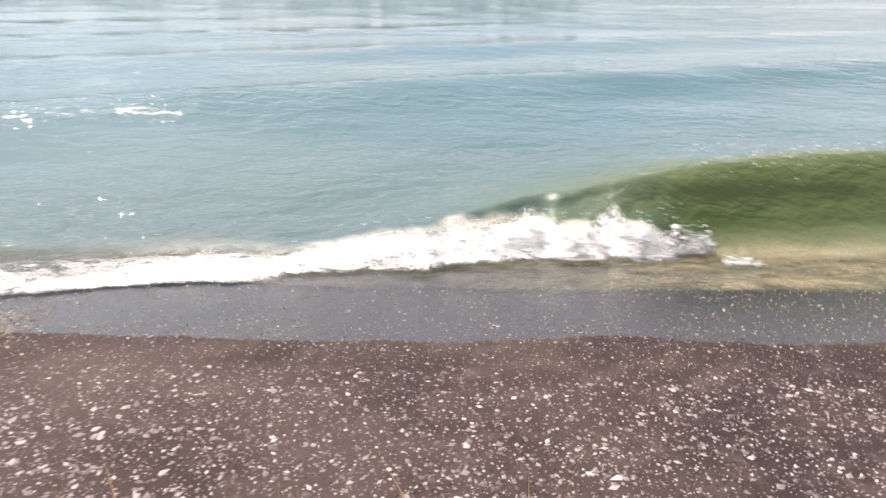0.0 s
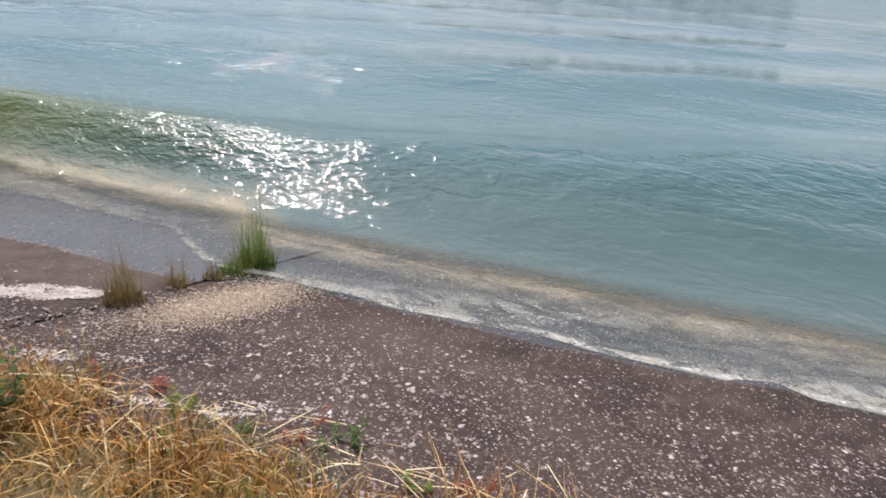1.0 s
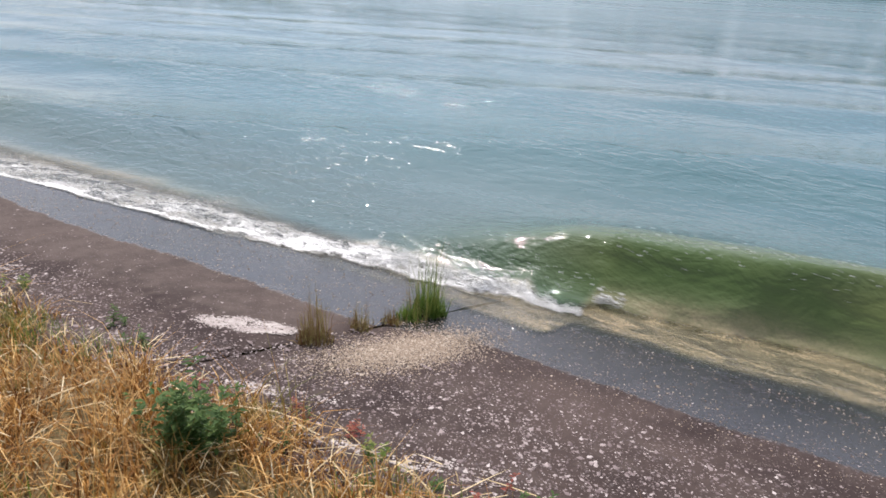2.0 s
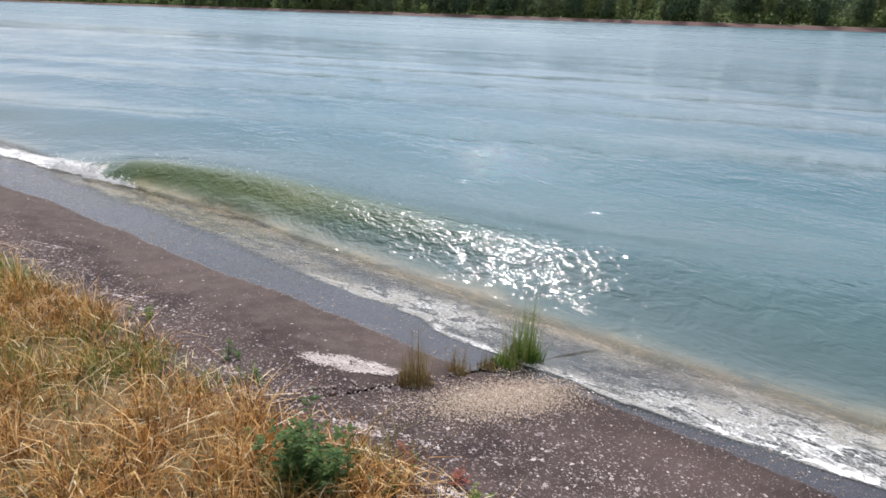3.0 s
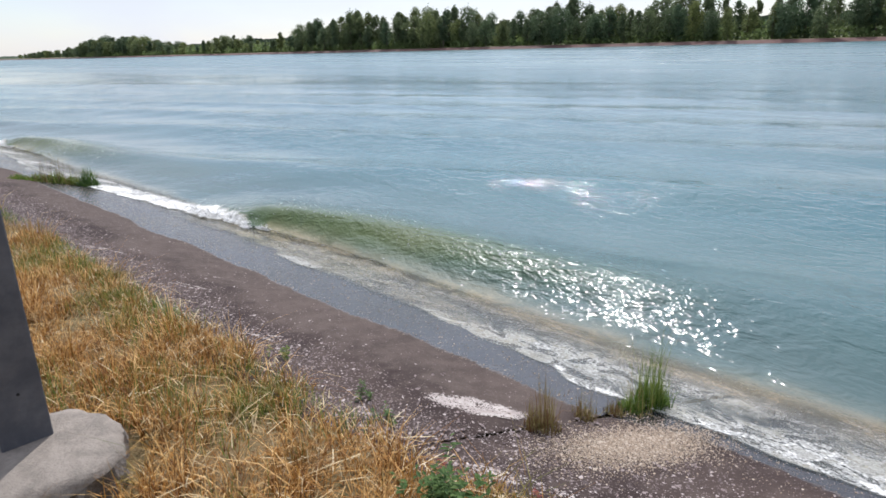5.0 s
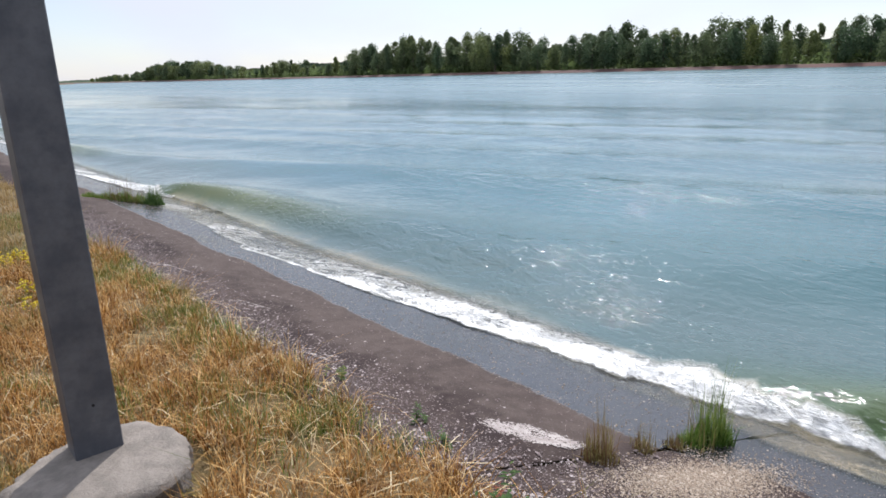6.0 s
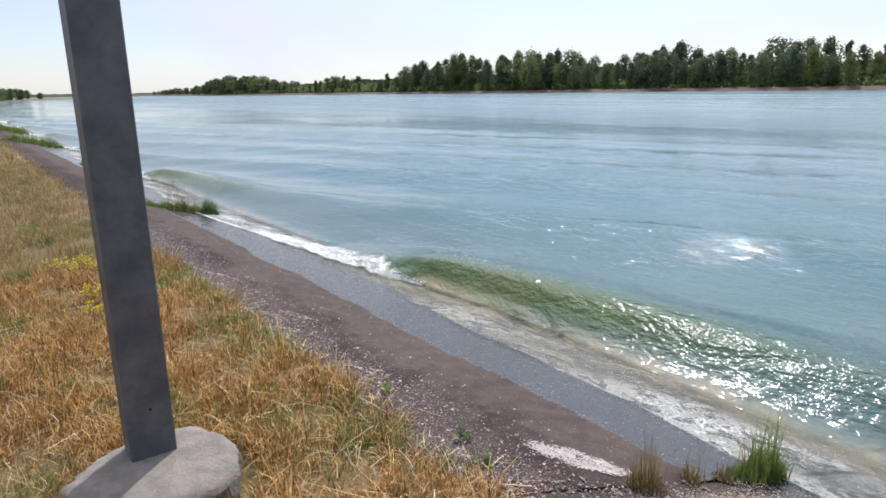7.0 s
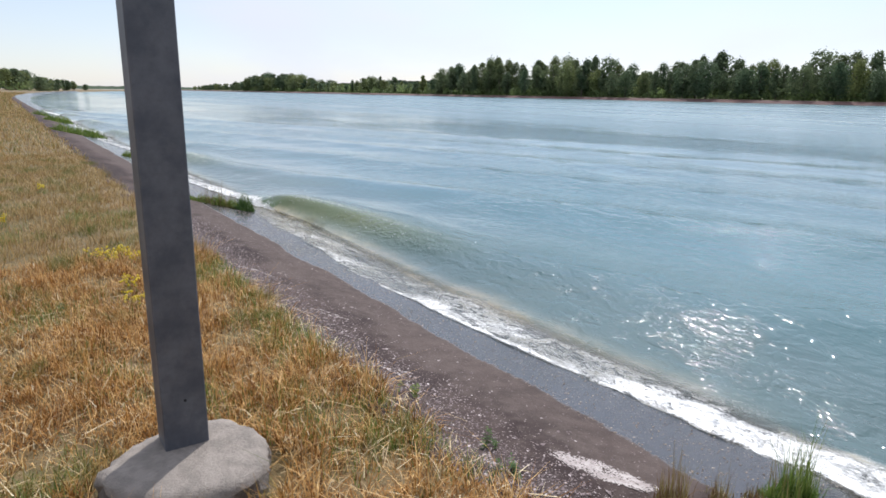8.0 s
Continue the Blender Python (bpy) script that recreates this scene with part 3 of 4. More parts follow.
def breaker(k):
    """The white front of one breaking wave, in the space of the running wave train."""
    rng = np.random.default_rng(100 + k)
    tip, power = TIPS[k], POWER[k]
    thing = new("breaking_wave")
    tagged(thing, "white foaming front of a wave breaking on the sloping bank", "wave", group="breakers along the bank")
    # tumbling crest: a torn heap of froth that fades backwards
    n = 9000
    s = rng.gamma(1.6, 1.2, n) - 0.2
    s = s[s < 7.5]
    n = len(s)
    Y = tip + s
    edge = wash(Y)[3]
    X = edge + 0.02 + np.abs(rng.normal(0.14, 0.12, n)) * np.clip(0.25 + 0.4 * s, 0.15, 1.0)
    Z = water_sheet(X, Y)[0]
    rise = np.exp(-np.maximum(s, 0) / 2.2) * np.exp(-((X - edge - 0.25) / 0.2) ** 2)
    Z = Z + (rng.uniform(-0.02, 0.06, n) + 0.07 * np.clip(np.sin(Y * 7.7 + 1.5 * np.sin(Y * 3.1)) + 0.5 * np.sin(Y * 21.0), 0, 1.5) * rng.uniform(0, 1, n)) * rise * rng.uniform(0.2, 1, n)
    r = rng.lognormal(-5.25, 0.55, n) * (0.45 + 0.75 * rise)
    v, t = lumps(rng, np.stack([X, Y, Z], -1), r)
    part("foam", tri_mesh("foam", v, t, FOAM, True), FOAM, thing)["kind"] = "stuff"
    # drops thrown up over the lip and off the crest ahead of the tip
    # ahead of the tip the white drops also paint the sun's glitter
    n = 460
    s = np.concatenate([rng.normal(0.3, 0.8, n // 2), -rng.uniform(0.2, 5.0, n // 2)])
    Y = tip + s
    X = OUT[k] + np.interp(np.minimum(s, 0), ALONG, CREST) + rng.normal(-0.04, 0.07, n) - 0.35 * (s > 0) - np.where(s < -1.8, np.abs(rng.normal(0, 0.28, n)), 0)
    Z = water_sheet(X, Y)[0]
    Z = Z + np.abs(rng.normal(0.0, 0.055, n)) * np.where(s > -0.5, 1.1, 0.7) + 0.005
    v, t = lumps(rng, np.stack([X, Y, Z], -1), rng.uniform(0.0025, 0.005, n) * rng.choice([1, 1, 1, 1.8], n), 1.0)
    part("spray_glints", tri_mesh("spray_glints", v, t, DROP_GLINTS, True), DROP_GLINTS, thing)["kind"] = "stuff"
    return thing


BREAKERS = [breaker(k) for k in range(2, 11)]


# ---------------------------------------------------------------- post on its footing
def footing():
    """A round lump of cast concrete with a broken rim."""
    bm = bmesh.new()
    rng = random.Random(5)
    rings = []
    cx, cy = -0.115, -0.085
    n = 56
    # a lump with flat broken sides: the radius runs along chords between uneven corners
    corners = [0.0, 0.45, 0.95, 1.75, 2.3, 2.85, 3.35, 4.15, 4.95, 5.45, 2 * math.pi]
    reach = [1.01, 1.02, 1.07, 0.88, 0.88, 1.01, 0.90, 0.82, 0.93, 1.07, 1.01]
    chips = [rng.choice((0, 0, 0, 0, 0.02, 0.035)) for _ in range(n)]
    for z, r, j in ((-0.24, 0.330, 0.012), (-0.15, 0.342, 0.020), (-0.085, 0.336, 0.022), (-0.040, 0.348, 0.014), (-0.012, 0.338, 0.012), (0.001, 0.312, 0.010), (0.003, 0.26, 0.006), (0.003, 0.16, 0.003), (0.003, 0.06, 0.0)):
        ring = []
        for i in range(n):
            a = 2 * math.pi * i / n
            c = max(q for q in range(10) if corners[q] <= a + 1e-6)
            u = (a - corners[c]) / (corners[c + 1] - corners[c])
            p = Vector((math.cos(corners[c]), math.sin(corners[c]))) * reach[c]
            w = Vector((math.cos(corners[c + 1]), math.sin(corners[c + 1]))) * reach[c + 1]
            q = r * p.lerp(w, u).length * (1 - (chips[i] if -0.05 < z < 0.002 else 0)) + rng.uniform(-j, j)
            sag = 0.018 * max(0.0, -math.cos(a - 0.6)) * (r / 0.34) ** 2
            ring.append(bm.verts.new((cx + q * math.cos(a), cy + q * math.sin(a), z - sag + rng.uniform(-j, j) * 0.5)))
        rings.append(ring)
    thing = new("post_footing")
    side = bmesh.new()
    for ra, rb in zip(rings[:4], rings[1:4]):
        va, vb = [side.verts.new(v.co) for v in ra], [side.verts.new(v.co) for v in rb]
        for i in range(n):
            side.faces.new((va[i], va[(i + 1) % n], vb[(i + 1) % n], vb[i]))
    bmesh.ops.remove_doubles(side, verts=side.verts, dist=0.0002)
    for ra, rb in zip(rings[3:], rings[4:]):
        for i in range(n):
            bm.faces.new((ra[i], ra[(i + 1) % n], rb[(i + 1) % n], rb[i]))
    bm.faces.new(rings[-1])
    bmesh.ops.delete(bm, geom=[v for v in bm.verts if not v.link_faces], context="VERTS")
    for f in bm.faces:
        f.smooth = True
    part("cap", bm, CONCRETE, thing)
    # the side's colour holds its shade as well as the moss
    part("side", side, MOSSY_SHADED, thing, "dark weathered concrete side with moss and painted shade")
    return tagged(thing, "rough round concrete footing with a chipped rim in dry grass", "footing")


def post():
    """A square grey steel post with broad bevels and a small drilled hole."""
    thing = new("steel_post")
    thing.matrix_world = pose(-0.09, 0.075, 0.002)
    bm = bmesh.new()
    w, d, h, c = 0.090, 0.075, 3.6, 0.005
    prof = [(-w + c, -d), (w - c, -d), (w, -d + c), (w, d - c), (w - c, d), (-w + c, d), (-w, d - c), (-w, -d + c)]
    levels = [0.0, 0.6, 1.2, 1.8, 2.4, 3.0, h]
    rows = [[bm.verts.new((x, y, z)) for x, y in prof] for z in levels]
    for a, b in zip(rows, rows[1:]):
        for i in range(8):
            bm.faces.new((a[i], a[(i + 1) % 8], b[(i + 1) % 8], b[i]))
    bm.faces.new(rows[-1])
    part("shaft", bm, STEEL, thing)
    bm = bmesh.new()
    bmesh.ops.create_cone(bm, cap_ends=True, segments=12, radius1=0.006, radius2=0.006, depth=0.004, matrix=pose(0.004, -d - 0.001, 0.215, 90, 0, 0))
    part("bolt_hole", bm, HOLE, thing, "small dark drilled hole")
    return tagged(thing, "tall square galvanised grey steel post on a concrete footing", "post")


footing()
post()


# ---------------------------------------------------------------- stones and crusts on the apron
def pebbles():
    rng = np.random.default_rng(7)
    n = 280000
    x, y = rng.uniform(0.94, 2.55, n), rng.uniform(-7.5, 9.0, n)
    along = y > joint_y(0, x)
    chance = np.where(along, np.exp(-((x - 1.20) / 0.30) ** 2) * 1.0 + 0.045, np.clip(0.80 - 0.45 * np.clip(x - 1.5, 0, 1), 0, 1))
    patch = 0.80 + 0.20 * np.sin(x * 4.3 + 1.3 * np.sin(y * 1.9)) * np.sin(y * 2.7 + x)
    keep = rng.uniform(0, 1, n) < np.minimum(chance * patch * np.where(along, 0.72, 0.74), 1)
    x, y = x[keep], y[keep]
    r = rng.lognormal(-5.85, 0.50, len(x))
    r = np.clip(r, 0.0018, 0.0105) * np.where(x > 2.1, 0.6, np.where(along[keep], 1.12, 1.0))
    v, t = lumps(rng, np.stack([x, y, apron_top(x, y) + r * 0.12], -1), r, 0.34, 1.9)
    ob = new("pebbles", tri_mesh("pebbles", v, t, STONES))
    return tagged(ob, "pale pebbles and shell chips strewn over dark asphalt", "gravel", kind="stuff")


def wet_grit_glints():
    """Fine grit left on the washed strip, its pale grains also painting wet glints."""
    rng = np.random.default_rng(8)
    n = 15000
    x, y = rng.uniform(2.15, 3.1, n), rng.uniform(-6, 14.0, n)
    r = rng.uniform(0.0014, 0.0036, n) * rng.choice([1, 1, 1, 1, 2.0], n)
    v, t = lumps(rng, np.stack([x, y, apron_top(x, y) + r * 0.3], -1), r, 0.6)
    ob = new("wet_grit_glints", tri_mesh("wet_grit_glints", v, t, SHELLS))
    return tagged(ob, "fine pale grit and painted glints on the wet strip of asphalt", "gravel", kind="stuff")


def lime_crust(x0, y0, half_x, half_y, spots, chips, label, seed):
    """A patch of flaking lime: thin chips in irregular clusters."""
    rng = np.random.default_rng(seed)
    a, q = rng.uniform(0, 6.28, spots), np.sqrt(rng.uniform(0, 1, spots))
    k = rng.integers(0, spots, chips)
    u, w = q[k] * np.cos(a[k]) + rng.normal(0, 0.13, chips), q[k] * np.sin(a[k]) + rng.normal(0, 0.13, chips)
    x, y = x0 + half_x * u - 0.32 * half_y * w, y0 - 0.5 * half_x * u + half_y * w
    r = rng.lognormal(-5.4, 0.4, chips)
    v, t = lumps(rng, np.stack([x, y, apron_top(x, y) + 0.001], -1), r, 0.16)
    v[:, 2] += SLOPE * (v[:, 0] - np.repeat(x, 6))
    ob = new("lime_crust", tri_mesh("lime_crust", v, t, LIME))
    return tagged(ob, label, "crust", kind="stuff")


def shell_bank():
    """Sand and shell chips caught above the joint."""
    rng = np.random.default_rng(9)
    n = 17000
    u, w = rng.normal(0, 0.25, n), rng.normal(0, 0.095, n)
    x, y = 2.04 + u * 0.94 + w * 0.3, -1.47 - u * 0.33 + w
    r = rng.lognormal(-5.9, 0.4, n)
    v, t = lumps(rng, np.stack([x, y, apron_top(x, y) + r * 0.3 + 0.004 * np.exp(-(w / 0.08) ** 2)], -1), r, 0.5)
    ob = new("shell_grit", tri_mesh("shell_grit", v, t, SHELLS))
    return tagged(ob, "cream shell sand and chips swept together on the asphalt", "shell grit", kind="stuff")


SHELLS = mat_leaf("shell_chips", (0.26, 0.19, 0.13), (0.43, 0.335, 0.245), (0.66, 0.56, 0.45), 0.05)
pebbles()
wet_grit_glints()
lime_crust(1.705, -0.735, 0.125, 0.215, 70, 2600, "white flaking lime crust on dark asphalt", 3)
lime_crust(1.46, 2.03, 0.05, 0.16, 9, 160, "small pale scab of lime on dark asphalt", 4)
lime_crust(1.36, 3.6, 0.05, 0.22, 9, 170, "small pale scab of lime on dark asphalt", 5)
lime_crust(1.33, 0.75, 0.06, 0.14, 9, 150, "small pale scab of lime on dark asphalt", 6)
lime_crust(1.24, -2.05, 0.07, 0.30, 16, 420, "pale lime smear at the grass edge", 7)
lime_crust(1.28, -1.35, 0.07, 0.22, 14, 300, "pale lime smear at the grass edge", 8)
shell_bank()


# ---------------------------------------------------------------- grass
def meadow():
    rng = np.random.default_rng(11)

    def sow(n, x0, x1, y0, y1, h0, h1, w0, w1, lean):
        x, y = rng.uniform(x0, x1, n), rng.uniform(y0, y1, n)
        clump = np.sin(x * 5.7 + 2 * np.sin(y * 3.1)) * np.sin(y * 6.3 + 1.7 * np.sin(x * 4.0)) + 0.6 * np.sin(x * 17 + y * 5) * np.sin(y * 19 - x * 7)
        keep = (rng.uniform(-1.2, 1.2, n) < clump + 0.42) & (((x + 0.10) / 0.39) ** 2 + ((y + 0.08) / 0.37) ** 2 > 1)
        ragged = 1.06 + 0.07 * np.sin(y * 3.3) + 0.05 * np.sin(y * 8.1 + 1) + rng.normal(0, 0.05, n)
        keep &= x < ragged
        x, y, clump = x[keep], y[keep], clump[keep]
        near = np.clip(1 + 0.55 * clump, 0.35, 1.9)
        h = rng.uniform(h0, h1, len(x)) * near * rng.choice([1, 1, 1, 1.5], len(x))
        base = np.stack([x + bend(y), y, grass_z(x, y) - 0.01], -1)
        return blades(rng, base, h, rng.uniform(w0, w1, len(x)), lean * rng.uniform(0.3, 1.0, len(x)))

    near = joined([sow(150000, -2.4, 1.25, -4.2, 4.2, 0.03, 0.11, 0.0034, 0.0080, 2.4), sow(15000, -2.4, 1.2, -4.2, 4.2, 0.09, 0.18, 0.0024, 0.0048, 1.3),
                   sow(30000, -6.0, -2.2, -8.0, 4.2, 0.04, 0.13, 0.006, 0.012, 2.0), sow(12000, -2.4, 1.2, -8.0, -4.1, 0.04, 0.13, 0.006, 0.012, 2.0)])
    ob = new("dry_grass", tri_mesh("dry_grass", *near, STRAW))
    tagged(ob, "sun-bleached golden dry grass on the bank", "grass", kind="stuff")
    far = joined([sow(150000, -7, 1.28, 4.2, 16, 0.035, 0.12, 0.005, 0.010, 1.8), sow(120000, -18, 1.25, 16, 60, 0.06, 0.16, 0.014, 0.03, 1.5),
                  sow(60000, -40, 1.25, 60, 200, 0.15, 0.35, 0.04, 0.09, 0.8)])
    ob = new("meadow_grass", tri_mesh("meadow_grass", *far, MEADOW))
    tagged(ob, "yellow-green summer meadow along the bank", "grass", kind="stuff")


def straw_litter():
    """Long broken stalks lying on the grass and along the edge of the apron."""
    rng = np.random.default_rng(12)
    n = 800
    x, y = rng.uniform(-1.6, 1.30, n), rng.uniform(-4.0, 3.5, n)
    edge = rng.uniform(0, 1, n) < 0.16
    x = np.where(edge, rng.normal(1.08, 0.07, n), x)
    keep = ((x + 0.115) / 0.40) ** 2 + ((y + 0.085) / 0.40) ** 2 > 1
    x, y = x[keep], y[keep]
    n = len(x)
    a = np.where(edge[keep], rng.normal(1.5, 0.5, n), rng.uniform(0, 6.28, n))
    length, z0 = rng.uniform(0.06, 0.30, n), rng.uniform(0.01, 0.07, n)
    z = np.maximum(grass_z(x, y), np.where(x > 1.0, apron_z(x), -9)) + np.where(x > 1.12, 0.012, z0)
    way = np.stack([np.cos(a), np.sin(a), rng.normal(0, 0.12, n)], -1) * length[:, None] / 2
    way[:, 2] = np.where(x > 1.12, way[:, 0] * SLOPE, way[:, 2])
    side = np.stack([-np.sin(a), np.cos(a), np.zeros(n)], -1) * rng.uniform(0.0012, 0.0026, n)[:, None]
    c = np.stack([x, y, z], -1)
    lift = np.array([0, 0, 0.003])
    v = np.stack([c - way - side, c - way + side, c + lift + side, c + lift - side, c + way], 1).reshape(-1, 3)
    t = (np.array([[0, 1, 2], [0, 2, 3], [3, 2, 4]])[None] + np.arange(n)[:, None, None] * 5).reshape(-1, 3)
    ob = new("straw", tri_mesh("straw", v, t, LITTER))
    return tagged(ob, "loose pale straw stalks lying on the grass edge", "straw", kind="stuff")


def green_shoots():
    """Green shoots in drifts through the dry grass, more of them towards the apron."""
    rng = np.random.default_rng(14)
    n = 110000
    x, y = rng.uniform(-2.0, 1.12, n), rng.uniform(-4.0, 7.0, n)
    drift = np.sin(x * 2.9 + 1.5 * np.sin(y * 1.3)) * np.sin(y * 2.1 + 1.2 * np.sin(x * 2.2)) + 0.5 * np.sin(x * 9 + y * 6) * np.sin(y * 8 - x * 3)
    keep = (rng.uniform(0, 1, n) < np.clip(drift - 0.28 + 0.62 * np.clip(x, 0, 1) ** 2, 0, 1) * 0.75) & (((x + 0.115) / 0.40) ** 2 + ((y + 0.085) / 0.40) ** 2 > 1)
    x, y = x[keep], y[keep]
    n = len(x)
    base = np.stack([x, y, grass_z(x, y) - 0.01], -1)
    v, t = blades(rng, base, rng.uniform(0.05, 0.17, n), rng.uniform(0.0022, 0.0048, n), rng.uniform(0.3, 1.1, n))
    ob = new("green_shoots", tri_mesh("green_shoots", v, t, GREEN))
    return tagged(ob, "green shoots growing through the dry grass", "grass", kind="stuff")


def straw_bits():
    """Short broken bits lying all through the dry grass."""
    rng = np.random.default_rng(13)
    n = 14000
    x, y = rng.uniform(-2.2, 1.15, n), rng.uniform(-4.0, 4.0, n)
    keep = ((x + 0.115) / 0.40) ** 2 + ((y + 0.085) / 0.40) ** 2 > 1
    x, y = x[keep], y[keep]
    n = len(x)
    z = grass_z(x, y) + rng.uniform(0.01, 0.09, n)
    v, t = blades(rng, np.stack([x, y, z], -1), rng.uniform(0.01, 0.05, n), rng.uniform(0.003, 0.0065, n), rng.uniform(1.0, 3.0, n), 0.1)
    ob = new("straw_bits", tri_mesh("straw_bits", v, t, LITTER))
    return tagged(ob, "short pale bits of broken straw in the dry grass", "straw", kind="stuff")


LITTER = mat_leaf("straw_stalk", (0.42, 0.30, 0.14), (0.60, 0.47, 0.26), (0.74, 0.64, 0.42), 0.1)
meadow()
straw_litter()
straw_bits()
green_shoots()


def tuft(x, y, radius, height, count, material, label, seed, wide=0.006, lean=0.45, base_material=None):
    """A clump of upright blades growing out of a joint."""
    rng = np.random.default_rng(seed)
    thing = new("grass_tuft")
    z = float(apron_z(x)) if x > 1.1 else float(grass_z(np.array(x), np.array(y)))
    thing.location = (x + float(bend(y)), y, z - 0.01)
    a, q = rng.uniform(0, 6.28, count), radius * np.sqrt(rng.uniform(0, 1, count))
    base = np.stack([q * np.cos(a), q * np.sin(a), SLOPE * q * np.cos(a) if x > 1.1 else 0 * q], -1)
    v, t = blades(rng, base, height * (0.2 + 0.8 * rng.uniform(0, 1, count) ** 1.2) * (1 - 0.45 * (q / radius) ** 2), rng.uniform(0.45, 1.0, count) * wide, lean * rng.uniform(0.1, 1, count))
    part("foliage", tri_mesh("foliage", v, t, material), material, thing, kind="stuff")
    n = int(count * 0.9)
    a, q = rng.uniform(0, 6.28, n), radius * 1.25 * np.sqrt(rng.uniform(0, 1, n))
    base = np.stack([q * np.cos(a), q * np.sin(a), SLOPE * q * np.cos(a) if x > 1.1 else 0 * q], -1)
    v, t = blades(rng, base, height * rng.uniform(0.08, 0.26, n), rng.uniform(0.9, 2.0, n) * wide, 1.5 * rng.uniform(0.3, 1, n))
    part("undergrowth", tri_mesh("undergrowth", v, t, base_material or material), base_material or material, thing, kind="stuff")
    return tagged(thing, label, "grass tuft", group="tufts in the apron joints")


tuft(2.60, -1.26, 0.085, 0.60, 190, GREEN, "fresh green grass tuft growing from a joint at the waterline", 21, 0.0055, 0.55, LUSH)
tuft(2.45, -1.22, 0.07, 0.15, 150, GREEN, "low green grass tuft growing from a joint", 22, 0.006, 0.8, LUSH)
tuft(2.31, -1.19, 0.05, 0.13, 90, RUSSET, "low brownish tuft growing from a joint", 23, 0.005, 0.8)
tuft(2.10, -1.14, 0.045, 0.28, 60, RUSSET, "russet tuft of thin stalks growing from a joint", 24, 0.004)
tuft(1.80, -1.09, 0.075, 0.42, 150, RUSSET, "upright brown and green tuft growing from a joint", 25, 0.005, 0.5, RUSSET)
for k, (x, y, r, h) in enumerate([(2.66, 8.85, 0.10, 0.22), (2.46, 9.0, 0.14, 0.26), (2.25, 9.15, 0.16, 0.20), (2.02, 9.3, 0.14, 0.14), (2.80, 8.60, 0.13, 0.46)]):
    tuft(x, y, r, h, 330, GREEN if k != 4 else WEED, "green weeds along a joint of the apron", 30 + k, 0.012, 0.6)
for k, (x, y, h) in enumerate([(2.56, -1.17, 0.50), (2.16, -1.10, 0.34), (2.42, -1.28, 0.36), (2.58, 8.9, 0.9), (2.42, 9.0, 0.85), (2.3, 9.1, 0.7)]):
    tuft(x, y, 0.07 if y < 0 else 0.16, h, 16 if y < 0 else 34, RUSSET, "few tall thin dry stalks growing from a joint", 140 + k, 0.0035 if y < 0 else 0.007, 0.55)
for k, (x, y) in enumerate([(2.6, 28.6), (2.2, 29.2), (1.7, 29.8), (2.5, 18.9), (2.4, 41.0), (2.0, 42.0), (2.6, 43.2), (1.8, 50.0)]):
    tuft(x, y, 0.45 if y > 20 else 0.15, 0.55 if y > 20 else 0.25, 300, GREEN, "green weeds overgrowing a joint of the apron", 50 + k, 0.03 if y > 20 else 0.015, 0.7)


def weed(x, y, height, stems, leaf, material, label, seed, name="weed", flower=None):
    """A leafy weed: thin stems set with narrow leaves, with a few flower heads on request."""
    rng = random.Random(seed)
    thing = new(name)
    z = max(float(grass_z(np.array(x), np.array(y))), float(apron_z(x)) if x > 1.15 else -9)
    thing.location = (x, y, z - 0.01)
    st, lf, fl = bmesh.new(), bmesh.new(), bmesh.new()
    for _ in range(stems):
        a, lean = rng.uniform(0, 6.28), rng.uniform(0.05, 0.5)
        root = Vector((rng.gauss(0, 0.02 + height * 0.12), rng.gauss(0, 0.02 + height * 0.12), 0))
        top = root + Vector((math.cos(a) * lean, math.sin(a) * lean, 1)) * height * rng.uniform(0.6, 1.0)
        w = 0.0022
        q = [st.verts.new(p) for p in (root + Vector((w, 0, 0)), root + Vector((-w / 2, w, 0)), root + Vector((-w / 2, -w, 0)), top)]
        for i in range(3):
            st.faces.new((q[i], q[(i + 1) % 3], q[3]))
        for i in range(int(10 + height * 60)):
            u = rng.uniform(0.12, 1.0)
            p = root.lerp(top, u)
            b, le = rng.uniform(0, 6.28), leaf * rng.uniform(0.5, 1.1) * (1.15 - 0.5 * u)
            d = Vector((math.cos(b), math.sin(b), rng.uniform(-0.1, 0.7))).normalized()
            sd = d.cross(Vector((0, 0, 1))).normalized() * le * 0.20
            vs = [lf.verts.new(p), lf.verts.new(p + d * le * 0.5 + sd), lf.verts.new(p + d * le - Vector((0, 0, le * 0.2))), lf.verts.new(p + d * le * 0.5 - sd)]
            lf.faces.new(vs)
        if flower:
            for i in range(5):
                c = top + Vector((rng.gauss(0, 0.02), rng.gauss(0, 0.02), rng.uniform(-0.03, 0.02)))
                bmesh.ops.create_icosphere(fl, subdivisions=1, radius=rng.uniform(0.006, 0.012), matrix=Matrix.Translation(c))
    part("stems", st, material, thing, kind="stuff")
    part("leaves", lf, material, thing, kind="stuff")
    if flower:
        part("blossom", fl, flower, thing, "small yellow flower heads", "stuff")
    else:
        fl.free()
    return tagged(thing, label, "plant")


